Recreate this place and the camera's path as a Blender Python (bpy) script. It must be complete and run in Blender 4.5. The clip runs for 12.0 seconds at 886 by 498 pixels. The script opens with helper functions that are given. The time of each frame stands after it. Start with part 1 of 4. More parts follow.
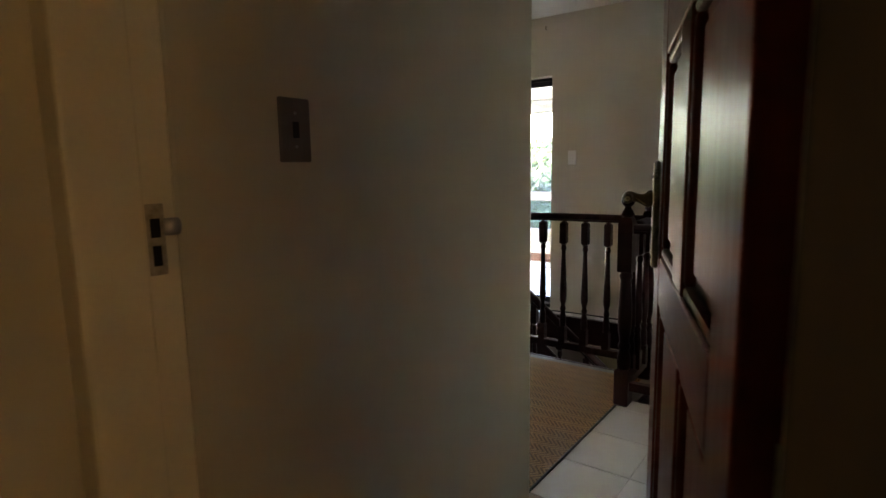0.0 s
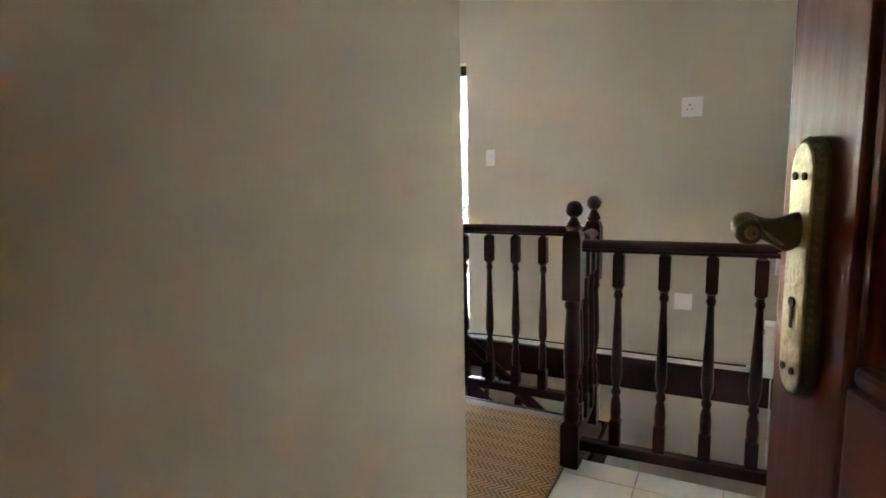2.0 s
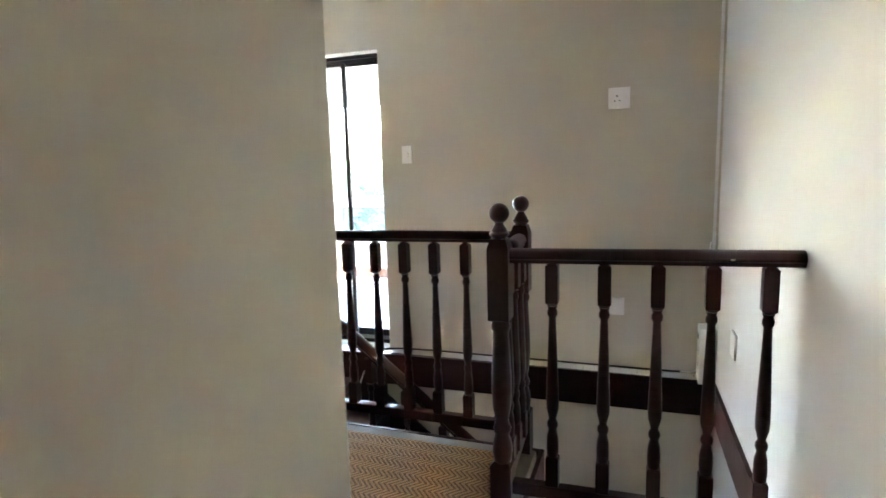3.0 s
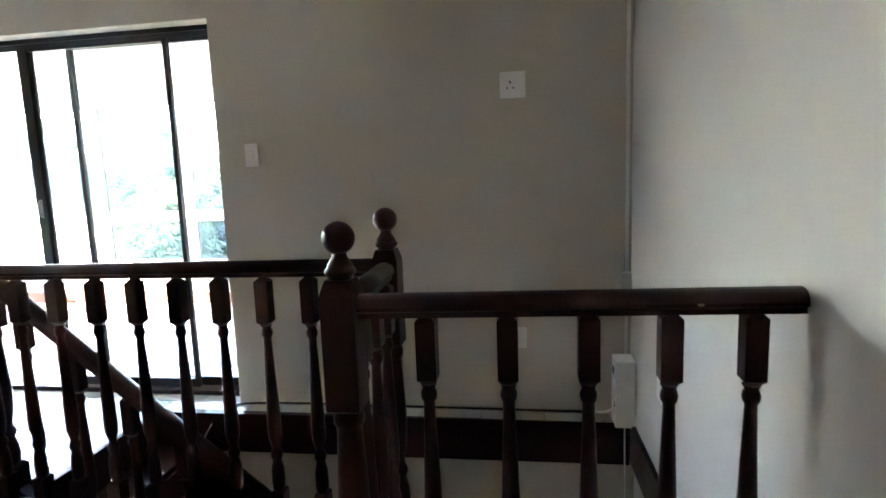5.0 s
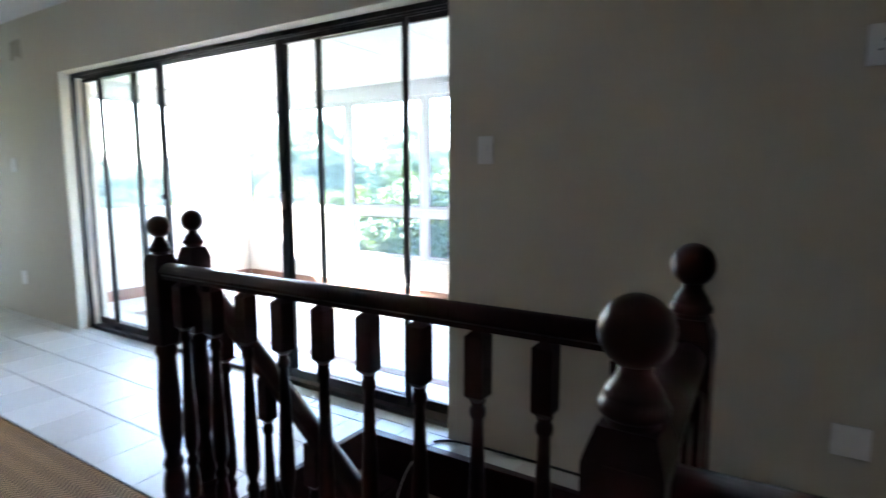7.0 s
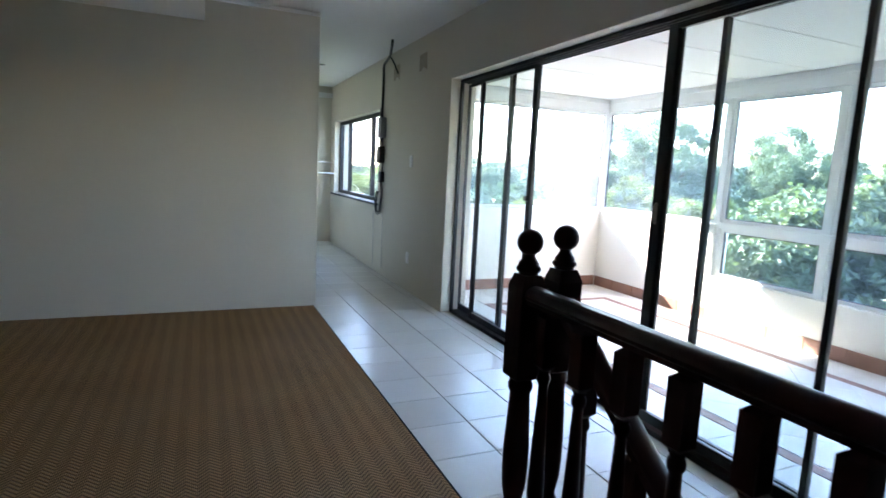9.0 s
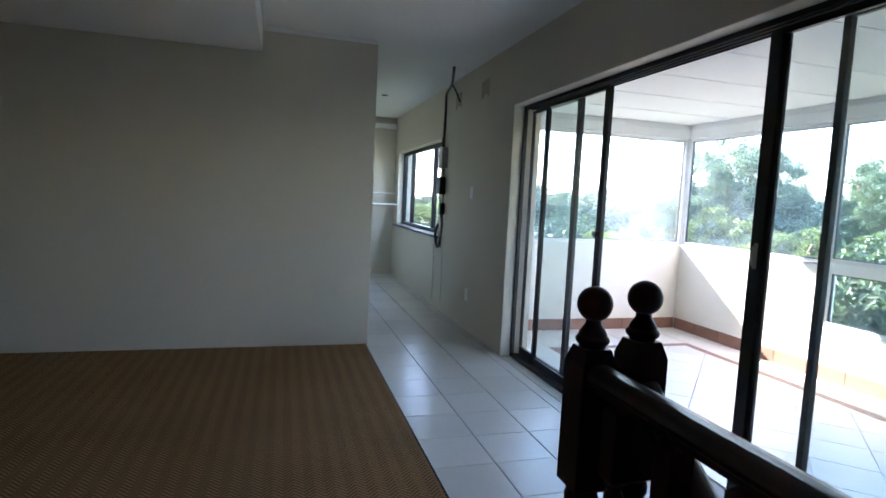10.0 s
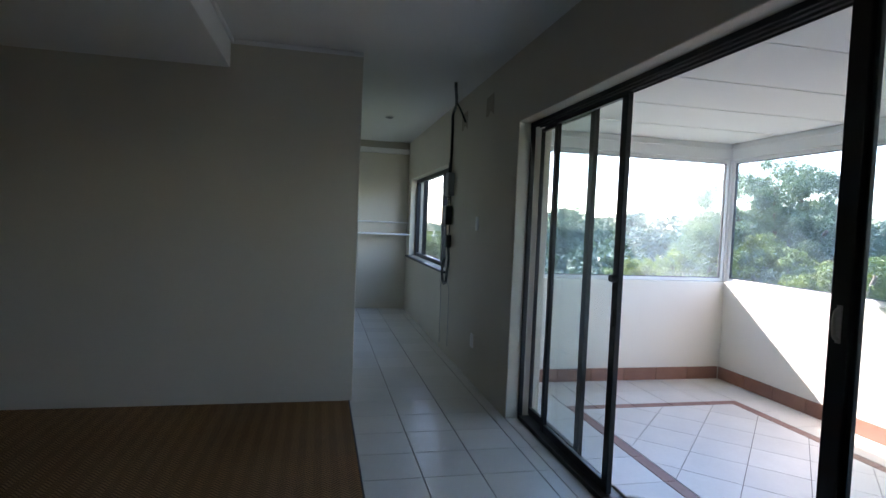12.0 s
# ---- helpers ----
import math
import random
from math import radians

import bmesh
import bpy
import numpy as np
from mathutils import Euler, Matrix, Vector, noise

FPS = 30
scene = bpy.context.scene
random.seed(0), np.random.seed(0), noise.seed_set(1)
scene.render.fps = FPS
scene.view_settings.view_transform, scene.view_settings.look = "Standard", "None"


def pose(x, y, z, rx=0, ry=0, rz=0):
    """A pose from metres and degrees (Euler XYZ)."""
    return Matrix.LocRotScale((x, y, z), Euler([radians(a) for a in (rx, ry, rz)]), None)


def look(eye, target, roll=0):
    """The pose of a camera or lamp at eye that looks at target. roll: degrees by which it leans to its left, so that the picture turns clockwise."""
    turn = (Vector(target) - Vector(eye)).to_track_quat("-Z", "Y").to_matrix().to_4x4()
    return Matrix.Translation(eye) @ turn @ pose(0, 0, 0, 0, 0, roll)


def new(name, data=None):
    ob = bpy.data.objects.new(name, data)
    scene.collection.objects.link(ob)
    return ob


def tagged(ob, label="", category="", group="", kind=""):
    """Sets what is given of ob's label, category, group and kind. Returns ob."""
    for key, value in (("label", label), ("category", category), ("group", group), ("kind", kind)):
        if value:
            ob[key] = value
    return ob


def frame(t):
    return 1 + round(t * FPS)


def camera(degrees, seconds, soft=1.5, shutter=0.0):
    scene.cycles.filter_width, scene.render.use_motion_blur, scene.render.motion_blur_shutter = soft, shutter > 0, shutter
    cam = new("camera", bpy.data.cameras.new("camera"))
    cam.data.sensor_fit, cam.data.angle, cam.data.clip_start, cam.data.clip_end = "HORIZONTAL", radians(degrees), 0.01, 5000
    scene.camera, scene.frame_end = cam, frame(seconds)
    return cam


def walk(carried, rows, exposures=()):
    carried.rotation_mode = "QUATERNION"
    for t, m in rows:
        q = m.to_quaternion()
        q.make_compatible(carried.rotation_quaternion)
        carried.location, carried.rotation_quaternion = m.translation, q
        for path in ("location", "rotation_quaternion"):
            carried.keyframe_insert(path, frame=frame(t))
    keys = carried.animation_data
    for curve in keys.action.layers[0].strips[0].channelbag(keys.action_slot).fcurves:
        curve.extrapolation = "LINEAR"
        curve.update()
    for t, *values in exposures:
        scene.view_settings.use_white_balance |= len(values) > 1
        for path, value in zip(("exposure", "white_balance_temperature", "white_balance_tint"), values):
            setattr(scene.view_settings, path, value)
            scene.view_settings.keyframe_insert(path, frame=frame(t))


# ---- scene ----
cam = camera(77.3, 12.0, shutter=0.4)
PATH = [
    (0, (-0.076, 1.496, 1.302), (-1.26, 3.082, 1.021), -1.0),
    (0.5, (-0.208, 1.647, 1.289), (-1.39, 3.237, 1.017), -1.0),
    (1, (-0.343, 1.796, 1.291), (-1.488, 3.412, 1.017), -0.8),
    (1.5, (-0.416, 1.933, 1.284), (-1.45, 3.624, 1.012), -1.1),
    (2, (-0.475, 2.14, 1.29), (-1.382, 3.902, 1.016), -1.1),
    (2.5, (-0.52, 2.333, 1.284), (-1.313, 4.148, 1.011), -1.5),
    (3, (-0.574, 2.537, 1.286), (-1.241, 4.401, 1.001), -1.7),
    (5, (-0.63, 3.288, 1.257), (-0.941, 5.245, 0.988), -2.1),
    (5.5, (-0.696, 3.487, 1.27), (-0.988, 5.447, 0.998), -1.9),
    (6, (-0.786, 3.637, 1.277), (-1.13, 5.589, 1.007), -1.7),
    (6.5, (-0.862, 3.757, 1.278), (-1.505, 5.634, 1.019), -1.0),
    (7, (-0.92, 3.898, 1.27), (-1.982, 5.574, 1.016), 0.0),
    (7.5, (-1.004, 3.947, 1.26), (-2.4, 5.354, 0.998), 1.3),
    (9.5, (-1.501, 4.175, 1.308), (-3.372, 4.842, 1.068), 2.8),
    (10, (-1.655, 4.289, 1.313), (-3.567, 4.85, 1.132), 2.8),
    (10.5, (-1.768, 4.378, 1.32), (-3.7, 4.876, 1.179), 2.8),
    (11, (-1.955, 4.51, 1.34), (-3.896, 4.979, 1.225), 2.7),
    (11.5, (-2.102, 4.625, 1.356), (-4.047, 5.076, 1.255), 2.5),
    (12, (-2.243, 4.765, 1.377), (-4.193, 5.2, 1.284), 2.4),
]
walk(cam, [(t, look(eye, target, roll)) for t, eye, target, roll in PATH], [(0,5.95,8000,31),(0.5,6.45,8000,32),(1,7.0,7900,32),(1.5,7.35,7700,31),(2.5,7.65,7200,29),(3,7.55,7150,28),(5,6.5,6800,27),(5.5,6.25,6600,26),(6.5,5.72,6400,26),(7.5,5.2,6300,24),(9.5,4.23,6200,23),(10.5,3.65,6150,23),(12,3.03,6150,23)])

# ---------------------------------------------------------------- light
SUN_DIR = Vector((1.0, 0.45, -0.72)).normalized()
world = bpy.data.worlds.new("sky_world")
scene.world = world
world.use_nodes = True
wn = world.node_tree.nodes
wl = world.node_tree.links
sky = wn.new("ShaderNodeTexSky")
sky.sky_type = "NISHITA"
sky.sun_disc = False
sky.sun_elevation = math.asin(-SUN_DIR.z)
sky.sun_rotation = math.atan2(-SUN_DIR.x, -SUN_DIR.y)
sky.air_density, sky.dust_density, sky.ozone_density = 1.0, 0.7, 1.2
wn["Background"].inputs["Strength"].default_value = 0.15
wl.new(sky.outputs["Color"], wn["Background"].inputs["Color"])
sun = new("sun", bpy.data.lights.new("sun", "SUN"))
sun.data.energy, sun.data.angle, sun.data.color = 3.5, radians(0.6), (1.0, 0.94, 0.84)
sun.matrix_world = look((-40, -10, 30), Vector((-40, -10, 30)) + SUN_DIR)

# ---------------------------------------------------------------- materials


def material(name, base, rough=0.6, metal=0.0, vary=0.12, scale=3.0, fine=60.0, bump=0.05, stretch=(1, 1, 1), second=None, blotch=0.5,
             per_object=0.0, coat=0.0, spec=0.5, per_island=0.0, rvar=1.0):
    """A surface with variation at two scales: blotches and fine grain."""
    m = bpy.data.materials.new(name)
    m.use_nodes = True
    n, l = m.node_tree.nodes, m.node_tree.links
    b = n["Principled BSDF"]
    b.inputs["Metallic"].default_value = metal
    b.inputs["Specular IOR Level"].default_value = spec
    b.inputs["Coat Weight"].default_value = coat
    b.inputs["Coat Roughness"].default_value = 0.12
    geo = n.new("ShaderNodeNewGeometry")
    mp = n.new("ShaderNodeMapping")
    mp.inputs["Scale"].default_value = stretch
    l.new(geo.outputs["Position"], mp.inputs["Vector"])
    big = n.new("ShaderNodeTexNoise")
    big.inputs["Scale"].default_value, big.inputs["Detail"].default_value = scale, 5
    small = n.new("ShaderNodeTexNoise")
    small.inputs["Scale"].default_value, small.inputs["Detail"].default_value = fine, 4
    l.new(mp.outputs[0], big.inputs["Vector"])
    l.new(mp.outputs[0], small.inputs["Vector"])
    mix = n.new("ShaderNodeMix")
    mix.data_type = "RGBA"
    dark = second or tuple(c * (1 - 2 * vary) for c in base)
    mix.inputs[6].default_value = (*base, 1)
    mix.inputs[7].default_value = (*dark, 1)
    ramp = n.new("ShaderNodeMapRange")
    ramp.inputs[1].default_value, ramp.inputs[2].default_value = 0.5 - 0.25 * (1.2 - blotch), 0.5 + 0.35
    add = n.new("ShaderNodeMath")
    add.operation = "MULTIPLY_ADD"
    add.inputs[1].default_value = 0.35
    l.new(small.outputs["Fac"], add.inputs[0])
    half = n.new("ShaderNodeMath")
    half.operation = "MULTIPLY"
    half.inputs[1].default_value = 0.68
    l.new(big.outputs["Fac"], half.inputs[0])
    l.new(half.outputs[0], add.inputs[2])
    l.new(add.outputs[0], ramp.inputs[0])
    l.new(ramp.outputs[0], mix.inputs[0])
    col = mix.outputs[2]
    if per_object or per_island:
        hsv = n.new("ShaderNodeHueSaturation")
        info = n.new("ShaderNodeObjectInfo") if per_object else geo
        r = n.new("ShaderNodeMapRange")
        amount = per_object or per_island
        r.inputs[3].default_value, r.inputs[4].default_value = 1 - amount, 1 + amount
        l.new(info.outputs["Random" if per_object else "Random Per Island"], r.inputs[0])
        l.new(r.outputs[0], hsv.inputs["Value"])
        l.new(col, hsv.inputs["Color"])
        col = hsv.outputs["Color"]
    l.new(col, b.inputs["Base Color"])
    rr = n.new("ShaderNodeMapRange")
    rr.inputs[3].default_value, rr.inputs[4].default_value = max(0.02, rough * (1 - 0.2 * rvar)), min(1.0, rough * (1 + 0.25 * rvar))
    l.new(big.outputs["Fac"], rr.inputs[0])
    l.new(rr.outputs[0], b.inputs["Roughness"])
    if bump:
        bp = n.new("ShaderNodeBump")
        bp.inputs["Strength"].default_value, bp.inputs["Distance"].default_value = bump, 0.01
        l.new(small.outputs["Fac"], bp.inputs["Height"])
        l.new(bp.outputs[0], b.inputs["Normal"])
    return m


# wall paint whitened for the east wall: cool sky light put into the colour
PALE = material("sky_lit_wall_paint", (0.64, 0.625, 0.59), 0.55, vary=0.035, scale=1.3, fine=180, bump=0.06, spec=0.35)
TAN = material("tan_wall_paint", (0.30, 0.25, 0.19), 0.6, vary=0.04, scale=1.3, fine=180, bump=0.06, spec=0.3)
PAINT = material("cream_wall_paint", (0.605, 0.555, 0.45), 0.55, vary=0.035, scale=1.3, fine=180, bump=0.06, spec=0.35)
WHITE = material("white_ceiling_paint", (0.81, 0.80, 0.77), 0.7, vary=0.03, scale=1.0, fine=120, bump=0.04, spec=0.3)
OUTER = material("outside_wall_paint", (0.8, 0.76, 0.68), 0.7, vary=0.04, scale=1.2, fine=150, bump=0.08, spec=0.3)
JAMB = material("cream_gloss_paint", (0.82, 0.76, 0.62), 0.35, vary=0.06, scale=6, fine=90, bump=0.05)
DARKWOOD = material("dark_stained_wood", (0.034, 0.0082, 0.0080), 0.34, spec=0.22, vary=0.3, scale=5, fine=70, bump=0.08, stretch=(1, 1, 0.25), second=(0.020, 0.0052, 0.0052))
DARKRAIL = material("dark_stained_rail_wood", (0.034, 0.0082, 0.0080), 0.34, spec=0.22, vary=0.3, scale=5, fine=70, bump=0.06, stretch=(0.2, 1, 1), second=(0.020, 0.0052, 0.0052))
MERANTI = material("varnished_red_wood", (0.135, 0.027, 0.0135), 0.38, spec=0.085, scale=4, fine=55, bump=0.10, stretch=(1, 1, 0.12), second=(0.085, 0.016, 0.009), coat=0.0)
MERANTI_X = material("varnished_red_wood_crosswise", (0.135, 0.027, 0.0135), 0.38, spec=0.085, scale=4, fine=55, bump=0.10, stretch=(0.3, 0.3, 1.6), second=(0.09, 0.017, 0.009), coat=0.0)
BRASS = material("worn_brass", (0.46, 0.40, 0.235), 0.46, 0.55, scale=48, fine=160, bump=0.2, second=(0.13, 0.09, 0.03), blotch=1.0)
TARNISH = material("tarnished_brass", (0.19, 0.165, 0.10), 0.40, 0.7, scale=25, fine=140, bump=0.10, second=(0.075, 0.06, 0.035))
SMEAR = material("paint_smeared_metal", (0.56, 0.52, 0.44), 0.36, 0.4, scale=60, fine=200, bump=0.2, second=(0.25, 0.20, 0.13))
DULL = material("dull_bronze_plate", (0.21, 0.175, 0.155), 0.34, 0.8, vary=0.12, scale=12, fine=200, bump=0.03, stretch=(1, 1, 0.1))
STEEL = material("brushed_steel", (0.36, 0.34, 0.33), 0.34, 0.9, vary=0.1, scale=12, fine=200, bump=0.03, stretch=(1, 1, 0.1))
BRONZE = material("dark_bronze_aluminium", (0.017, 0.018, 0.020), 0.38, 0.3, vary=0.15, scale=8, fine=120, bump=0.02)
ALU = material("white_coated_aluminium", (0.78, 0.78, 0.77), 0.4, vary=0.05, scale=5, fine=80, bump=0.02)
TILE = material("pale_ceramic_tile", (0.70, 0.68, 0.64), 0.25, rvar=0.5, vary=0.03, scale=4.2, fine=40, bump=0.02, per_object=0.05)
BTILE = material("balcony_ceramic_tile", (0.70, 0.68, 0.65), 0.32, rvar=0.6, vary=0.08, scale=4, fine=40, bump=0.03, per_object=0.06)
GROUT = material("grey_grout", (0.20, 0.185, 0.16), 0.9, vary=0.12, scale=8, fine=150, bump=0.15)
TERRA = material("terracotta_tile", (0.30, 0.15, 0.105), 0.45, vary=0.12, scale=9, fine=70, bump=0.06, per_object=0.12)
BAND = material("brown_inlay_tile", (0.27, 0.135, 0.105), 0.45, vary=0.12, scale=9, fine=70, bump=0.06, per_object=0.10)
PLASTIC = material("white_plastic", (0.86, 0.85, 0.82), 0.35, vary=0.03, scale=14, fine=120, bump=0.02)
GREYBOX = material("grey_plastic", (0.30, 0.30, 0.31), 0.45, vary=0.06, scale=14, fine=120, bump=0.03)
BLACK = material("black_rubber", (0.014, 0.014, 0.015), 0.45, vary=0.1, scale=20, fine=150, bump=0.04)
HOLE = material("dark_socket_inside", (0.012, 0.011, 0.011), 0.8, vary=0.1, bump=0.0)
# dark grey-brown that carries the right jamb's shade in its colour
JAMB_SHADE = material("jamb_shade", (0.12, 0.105, 0.09), 0.7, vary=0.12, scale=5, fine=60, bump=0.1, stretch=(1, 1, 0.2), spec=0.2)
PATCH = material("bare_plaster_patch", (0.44, 0.375, 0.285), 0.85, vary=0.15, scale=20, fine=120, bump=0.2)
BARK = material("tree_bark", (0.16, 0.11, 0.075), 0.9, vary=0.2, scale=6, fine=40, bump=0.5, stretch=(1, 1, 0.3))
GRASS = material("lawn_and_scrub", (0.06, 0.08, 0.03), 0.95, vary=0.25, scale=0.3, fine=9, bump=0.3)
ROOF = material("roof_covering", (0.25, 0.23, 0.21), 0.8, vary=0.1, scale=2, fine=40, bump=0.1)


def leaf_material(name, a, b, rough=0.5, spec=0.3):
    m = material(name, a, rough, vary=0.2, scale=0.8, fine=7, bump=0.0, second=b, per_island=0.5, spec=spec)
    n, l = m.node_tree.nodes, m.node_tree.links
    out, p = n["Material Output"], n["Principled BSDF"]
    tr = n.new("ShaderNodeBsdfTranslucent")
    tr.inputs["Color"].default_value = (a[0] * 1.5, a[1] * 1.6, a[2] * 0.8, 1)
    mx = n.new("ShaderNodeMixShader")
    mx.inputs[0].default_value = 0.22
    l.new(p.outputs[0], mx.inputs[1])
    l.new(tr.outputs[0], mx.inputs[2])
    l.new(mx.outputs[0], out.inputs["Surface"])
    return m


LEAF_NEAR = leaf_material("glossy_broad_leaf", (0.105, 0.150, 0.088), (0.050, 0.088, 0.052), 0.45, 0.5)
LEAF_MID = leaf_material("mid_green_leaf", (0.125, 0.172, 0.110), (0.070, 0.114, 0.082))
LEAF_LIGHT = leaf_material("yellow_green_leaf", (0.155, 0.195, 0.055), (0.095, 0.135, 0.042))
# far leaves tinted blue-grey: distance haze mixed into the leaf colour
LEAF_FAR = leaf_material("hazed_distant_foliage", (0.070, 0.110, 0.098), (0.042, 0.074, 0.072))


def glass_material(name, dust, tint=(0.93, 0.96, 0.95)):
    m = bpy.data.materials.new(name)
    m.use_nodes = True
    n, l = m.node_tree.nodes, m.node_tree.links
    out = n["Material Output"]
    n.remove(n["Principled BSDF"])
    clear = n.new("ShaderNodeBsdfTransparent")
    clear.inputs[0].default_value = (*tint, 1)
    gloss = n.new("ShaderNodeBsdfGlossy")
    gloss.inputs["Roughness"].default_value = 0.02
    lw = n.new("ShaderNodeLayerWeight")
    lw.inputs["Blend"].default_value = 0.5
    pw = n.new("ShaderNodeMath")
    pw.operation = "POWER"
    pw.inputs[1].default_value = 5.0
    l.new(lw.outputs["Facing"], pw.inputs[0])
    fr = n.new("ShaderNodeMath")
    fr.operation = "MULTIPLY_ADD"
    fr.inputs[1].default_value, fr.inputs[2].default_value = 0.9, 0.025
    l.new(pw.outputs[0], fr.inputs[0])
    mx = n.new("ShaderNodeMixShader")
    l.new(fr.outputs[0], mx.inputs[0])
    l.new(clear.outputs[0], mx.inputs[1])
    l.new(gloss.outputs[0], mx.inputs[2])
    # film of dust, tinted blue so it also paints distance haze on the pane
    back = n.new("ShaderNodeBsdfTranslucent")
    back.inputs[0].default_value = (0.62, 0.76, 0.86, 1)
    front = n.new("ShaderNodeBsdfDiffuse")
    front.inputs[0].default_value = (0.62, 0.76, 0.86, 1)
    film = n.new("ShaderNodeMixShader")
    film.inputs[0].default_value = 0.35
    l.new(back.outputs[0], film.inputs[1])
    l.new(front.outputs[0], film.inputs[2])
    no = n.new("ShaderNodeTexNoise")
    no.inputs["Scale"].default_value, no.inputs["Detail"].default_value = 2.5, 6
    geo = n.new("ShaderNodeNewGeometry")
    l.new(geo.outputs["Position"], no.inputs["Vector"])
    mr = n.new("ShaderNodeMapRange")
    mr.inputs[1].default_value, mr.inputs[2].default_value = 0.35, 0.75
    mr.inputs[3].default_value, mr.inputs[4].default_value = dust * 0.6, dust * 1.4
    l.new(no.outputs["Fac"], mr.inputs[0])
    mx2 = n.new("ShaderNodeMixShader")
    l.new(mr.outputs[0], mx2.inputs[0])
    l.new(mx.outputs[0], mx2.inputs[1])
    l.new(film.outputs[0], mx2.inputs[2])
    l.new(mx2.outputs[0], out.inputs["Surface"])
    return m


# translucent brown cloth, added out of view to tint incoming light amber
WARM_FILTER = bpy.data.materials.new("warm_filter_cloth")
WARM_FILTER.use_nodes = True
cn, cl = WARM_FILTER.node_tree.nodes, WARM_FILTER.node_tree.links
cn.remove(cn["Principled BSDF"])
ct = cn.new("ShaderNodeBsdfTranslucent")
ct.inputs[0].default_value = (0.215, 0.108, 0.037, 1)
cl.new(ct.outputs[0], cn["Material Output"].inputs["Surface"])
GLASS = glass_material("door_glass", 0.006)
DUSTY_HAZY = glass_material("dusty_hazy_balcony_glass", 0.042)
THIN_FILM = glass_material("thin_film_glass", 0.022)


def sisal_material():
    m = bpy.data.materials.new("herringbone_sisal")
    m.use_nodes = True
    n, l = m.node_tree.nodes, m.node_tree.links
    b = n["Principled BSDF"]
    b.inputs["Roughness"].default_value = 0.85
    b.inputs["Specular IOR Level"].default_value = 0.2
    geo = n.new("ShaderNodeNewGeometry")
    sep = n.new("ShaderNodeSeparateXYZ")
    l.new(geo.outputs["Position"], sep.inputs[0])

    def op(kind, a, c=None, d=None):
        k = n.new("ShaderNodeMath")
        k.operation = kind
        for i, v in enumerate((a, c, d)):
            if v is None:
                continue
            if isinstance(v, (int, float)):
                k.inputs[i].default_value = v
            else:
                l.new(v, k.inputs[i])
        return k.outputs[0]
    tri = op("PINGPONG", sep.outputs["Y"], 0.045)
    v = op("ADD", sep.outputs["X"], tri)
    wave = op("SINE", op("MULTIPLY", v, 2 * math.pi / 0.025))
    yarn = op("SINE", op("MULTIPLY", sep.outputs["Y"], 2 * math.pi / 0.0075))
    no = n.new("ShaderNodeTexNoise")
    no.inputs["Scale"].default_value, no.inputs["Detail"].default_value = 2.2, 5
    l.new(geo.outputs["Position"], no.inputs["Vector"])
    fine = n.new("ShaderNodeTexNoise")
    fine.inputs["Scale"].default_value = 220
    l.new(geo.outputs["Position"], fine.inputs["Vector"])
    edge = n.new("ShaderNodeMapRange")
    edge.interpolation_type = "SMOOTHSTEP"
    edge.inputs[1].default_value, edge.inputs[2].default_value = -0.75, 0.15
    l.new(wave, edge.inputs[0])
    f = edge.outputs[0]
    f = op("ADD", op("MULTIPLY", f, 0.8), op("MULTIPLY", fine.outputs["Fac"], 0.3))
    mix = n.new("ShaderNodeMix")
    mix.data_type = "RGBA"
    mix.inputs[6].default_value = (0.085, 0.043, 0.017, 1)
    mix.inputs[7].default_value = (0.345, 0.195, 0.083, 1)
    l.new(f, mix.inputs[0])
    hs = n.new("ShaderNodeHueSaturation")
    mr = n.new("ShaderNodeMapRange")
    mr.inputs[3].default_value, mr.inputs[4].default_value = 0.8, 1.2
    l.new(no.outputs["Fac"], mr.inputs[0])
    # every other column lighter: the yarn's sheen painted into the colour
    sheen_column = op("GREATER_THAN", op("FRACT", op("MULTIPLY", sep.outputs["Y"], 1 / 0.09)), 0.5)
    l.new(op("MULTIPLY", mr.outputs[0], op("MULTIPLY_ADD", sheen_column, 0.16, 0.92)), hs.inputs["Value"])
    l.new(mix.outputs[2], hs.inputs["Color"])
    l.new(hs.outputs[0], b.inputs["Base Color"])
    bp = n.new("ShaderNodeBump")
    bp.inputs["Strength"].default_value, bp.inputs["Distance"].default_value = 0.6, 0.004
    l.new(op("ADD", f, op("MULTIPLY", yarn, 0.2)), bp.inputs["Height"])
    l.new(bp.outputs[0], b.inputs["Normal"])
    return m


SISAL = sisal_material()

# ---------------------------------------------------------------- mesh helpers


def box(bm, x0, y0, z0, x1, y1, z1, bevel=0.0):
    r = bmesh.ops.create_cube(bm, size=1)
    for v in r["verts"]:
        v.co = ((x0 + x1) / 2 + v.co.x * (x1 - x0), (y0 + y1) / 2 + v.co.y * (y1 - y0), (z0 + z1) / 2 + v.co.z * (z1 - z0))
    if bevel:
        es = list({e for v in r["verts"] for e in v.link_edges})
        bmesh.ops.bevel(bm, geom=es, offset=bevel, segments=2, affect="EDGES", profile=0.5)
    return bm


def lathe(bm, profile, x=0, y=0, seg=16):
    """Turned shape: (radius, height) pairs from bottom to top."""
    rings = []
    for r, z in profile:
        rings.append([bm.verts.new((x + r * math.cos(2 * math.pi * i / seg), y + r * math.sin(2 * math.pi * i / seg), z)) for i in range(seg)])
    for a, c in zip(rings, rings[1:]):
        for i in range(seg):
            bm.faces.new((a[i], a[(i + 1) % seg], c[(i + 1) % seg], c[i])).smooth = True
    bm.faces.new(rings[-1])
    bm.faces.new(rings[0][::-1])
    return bm


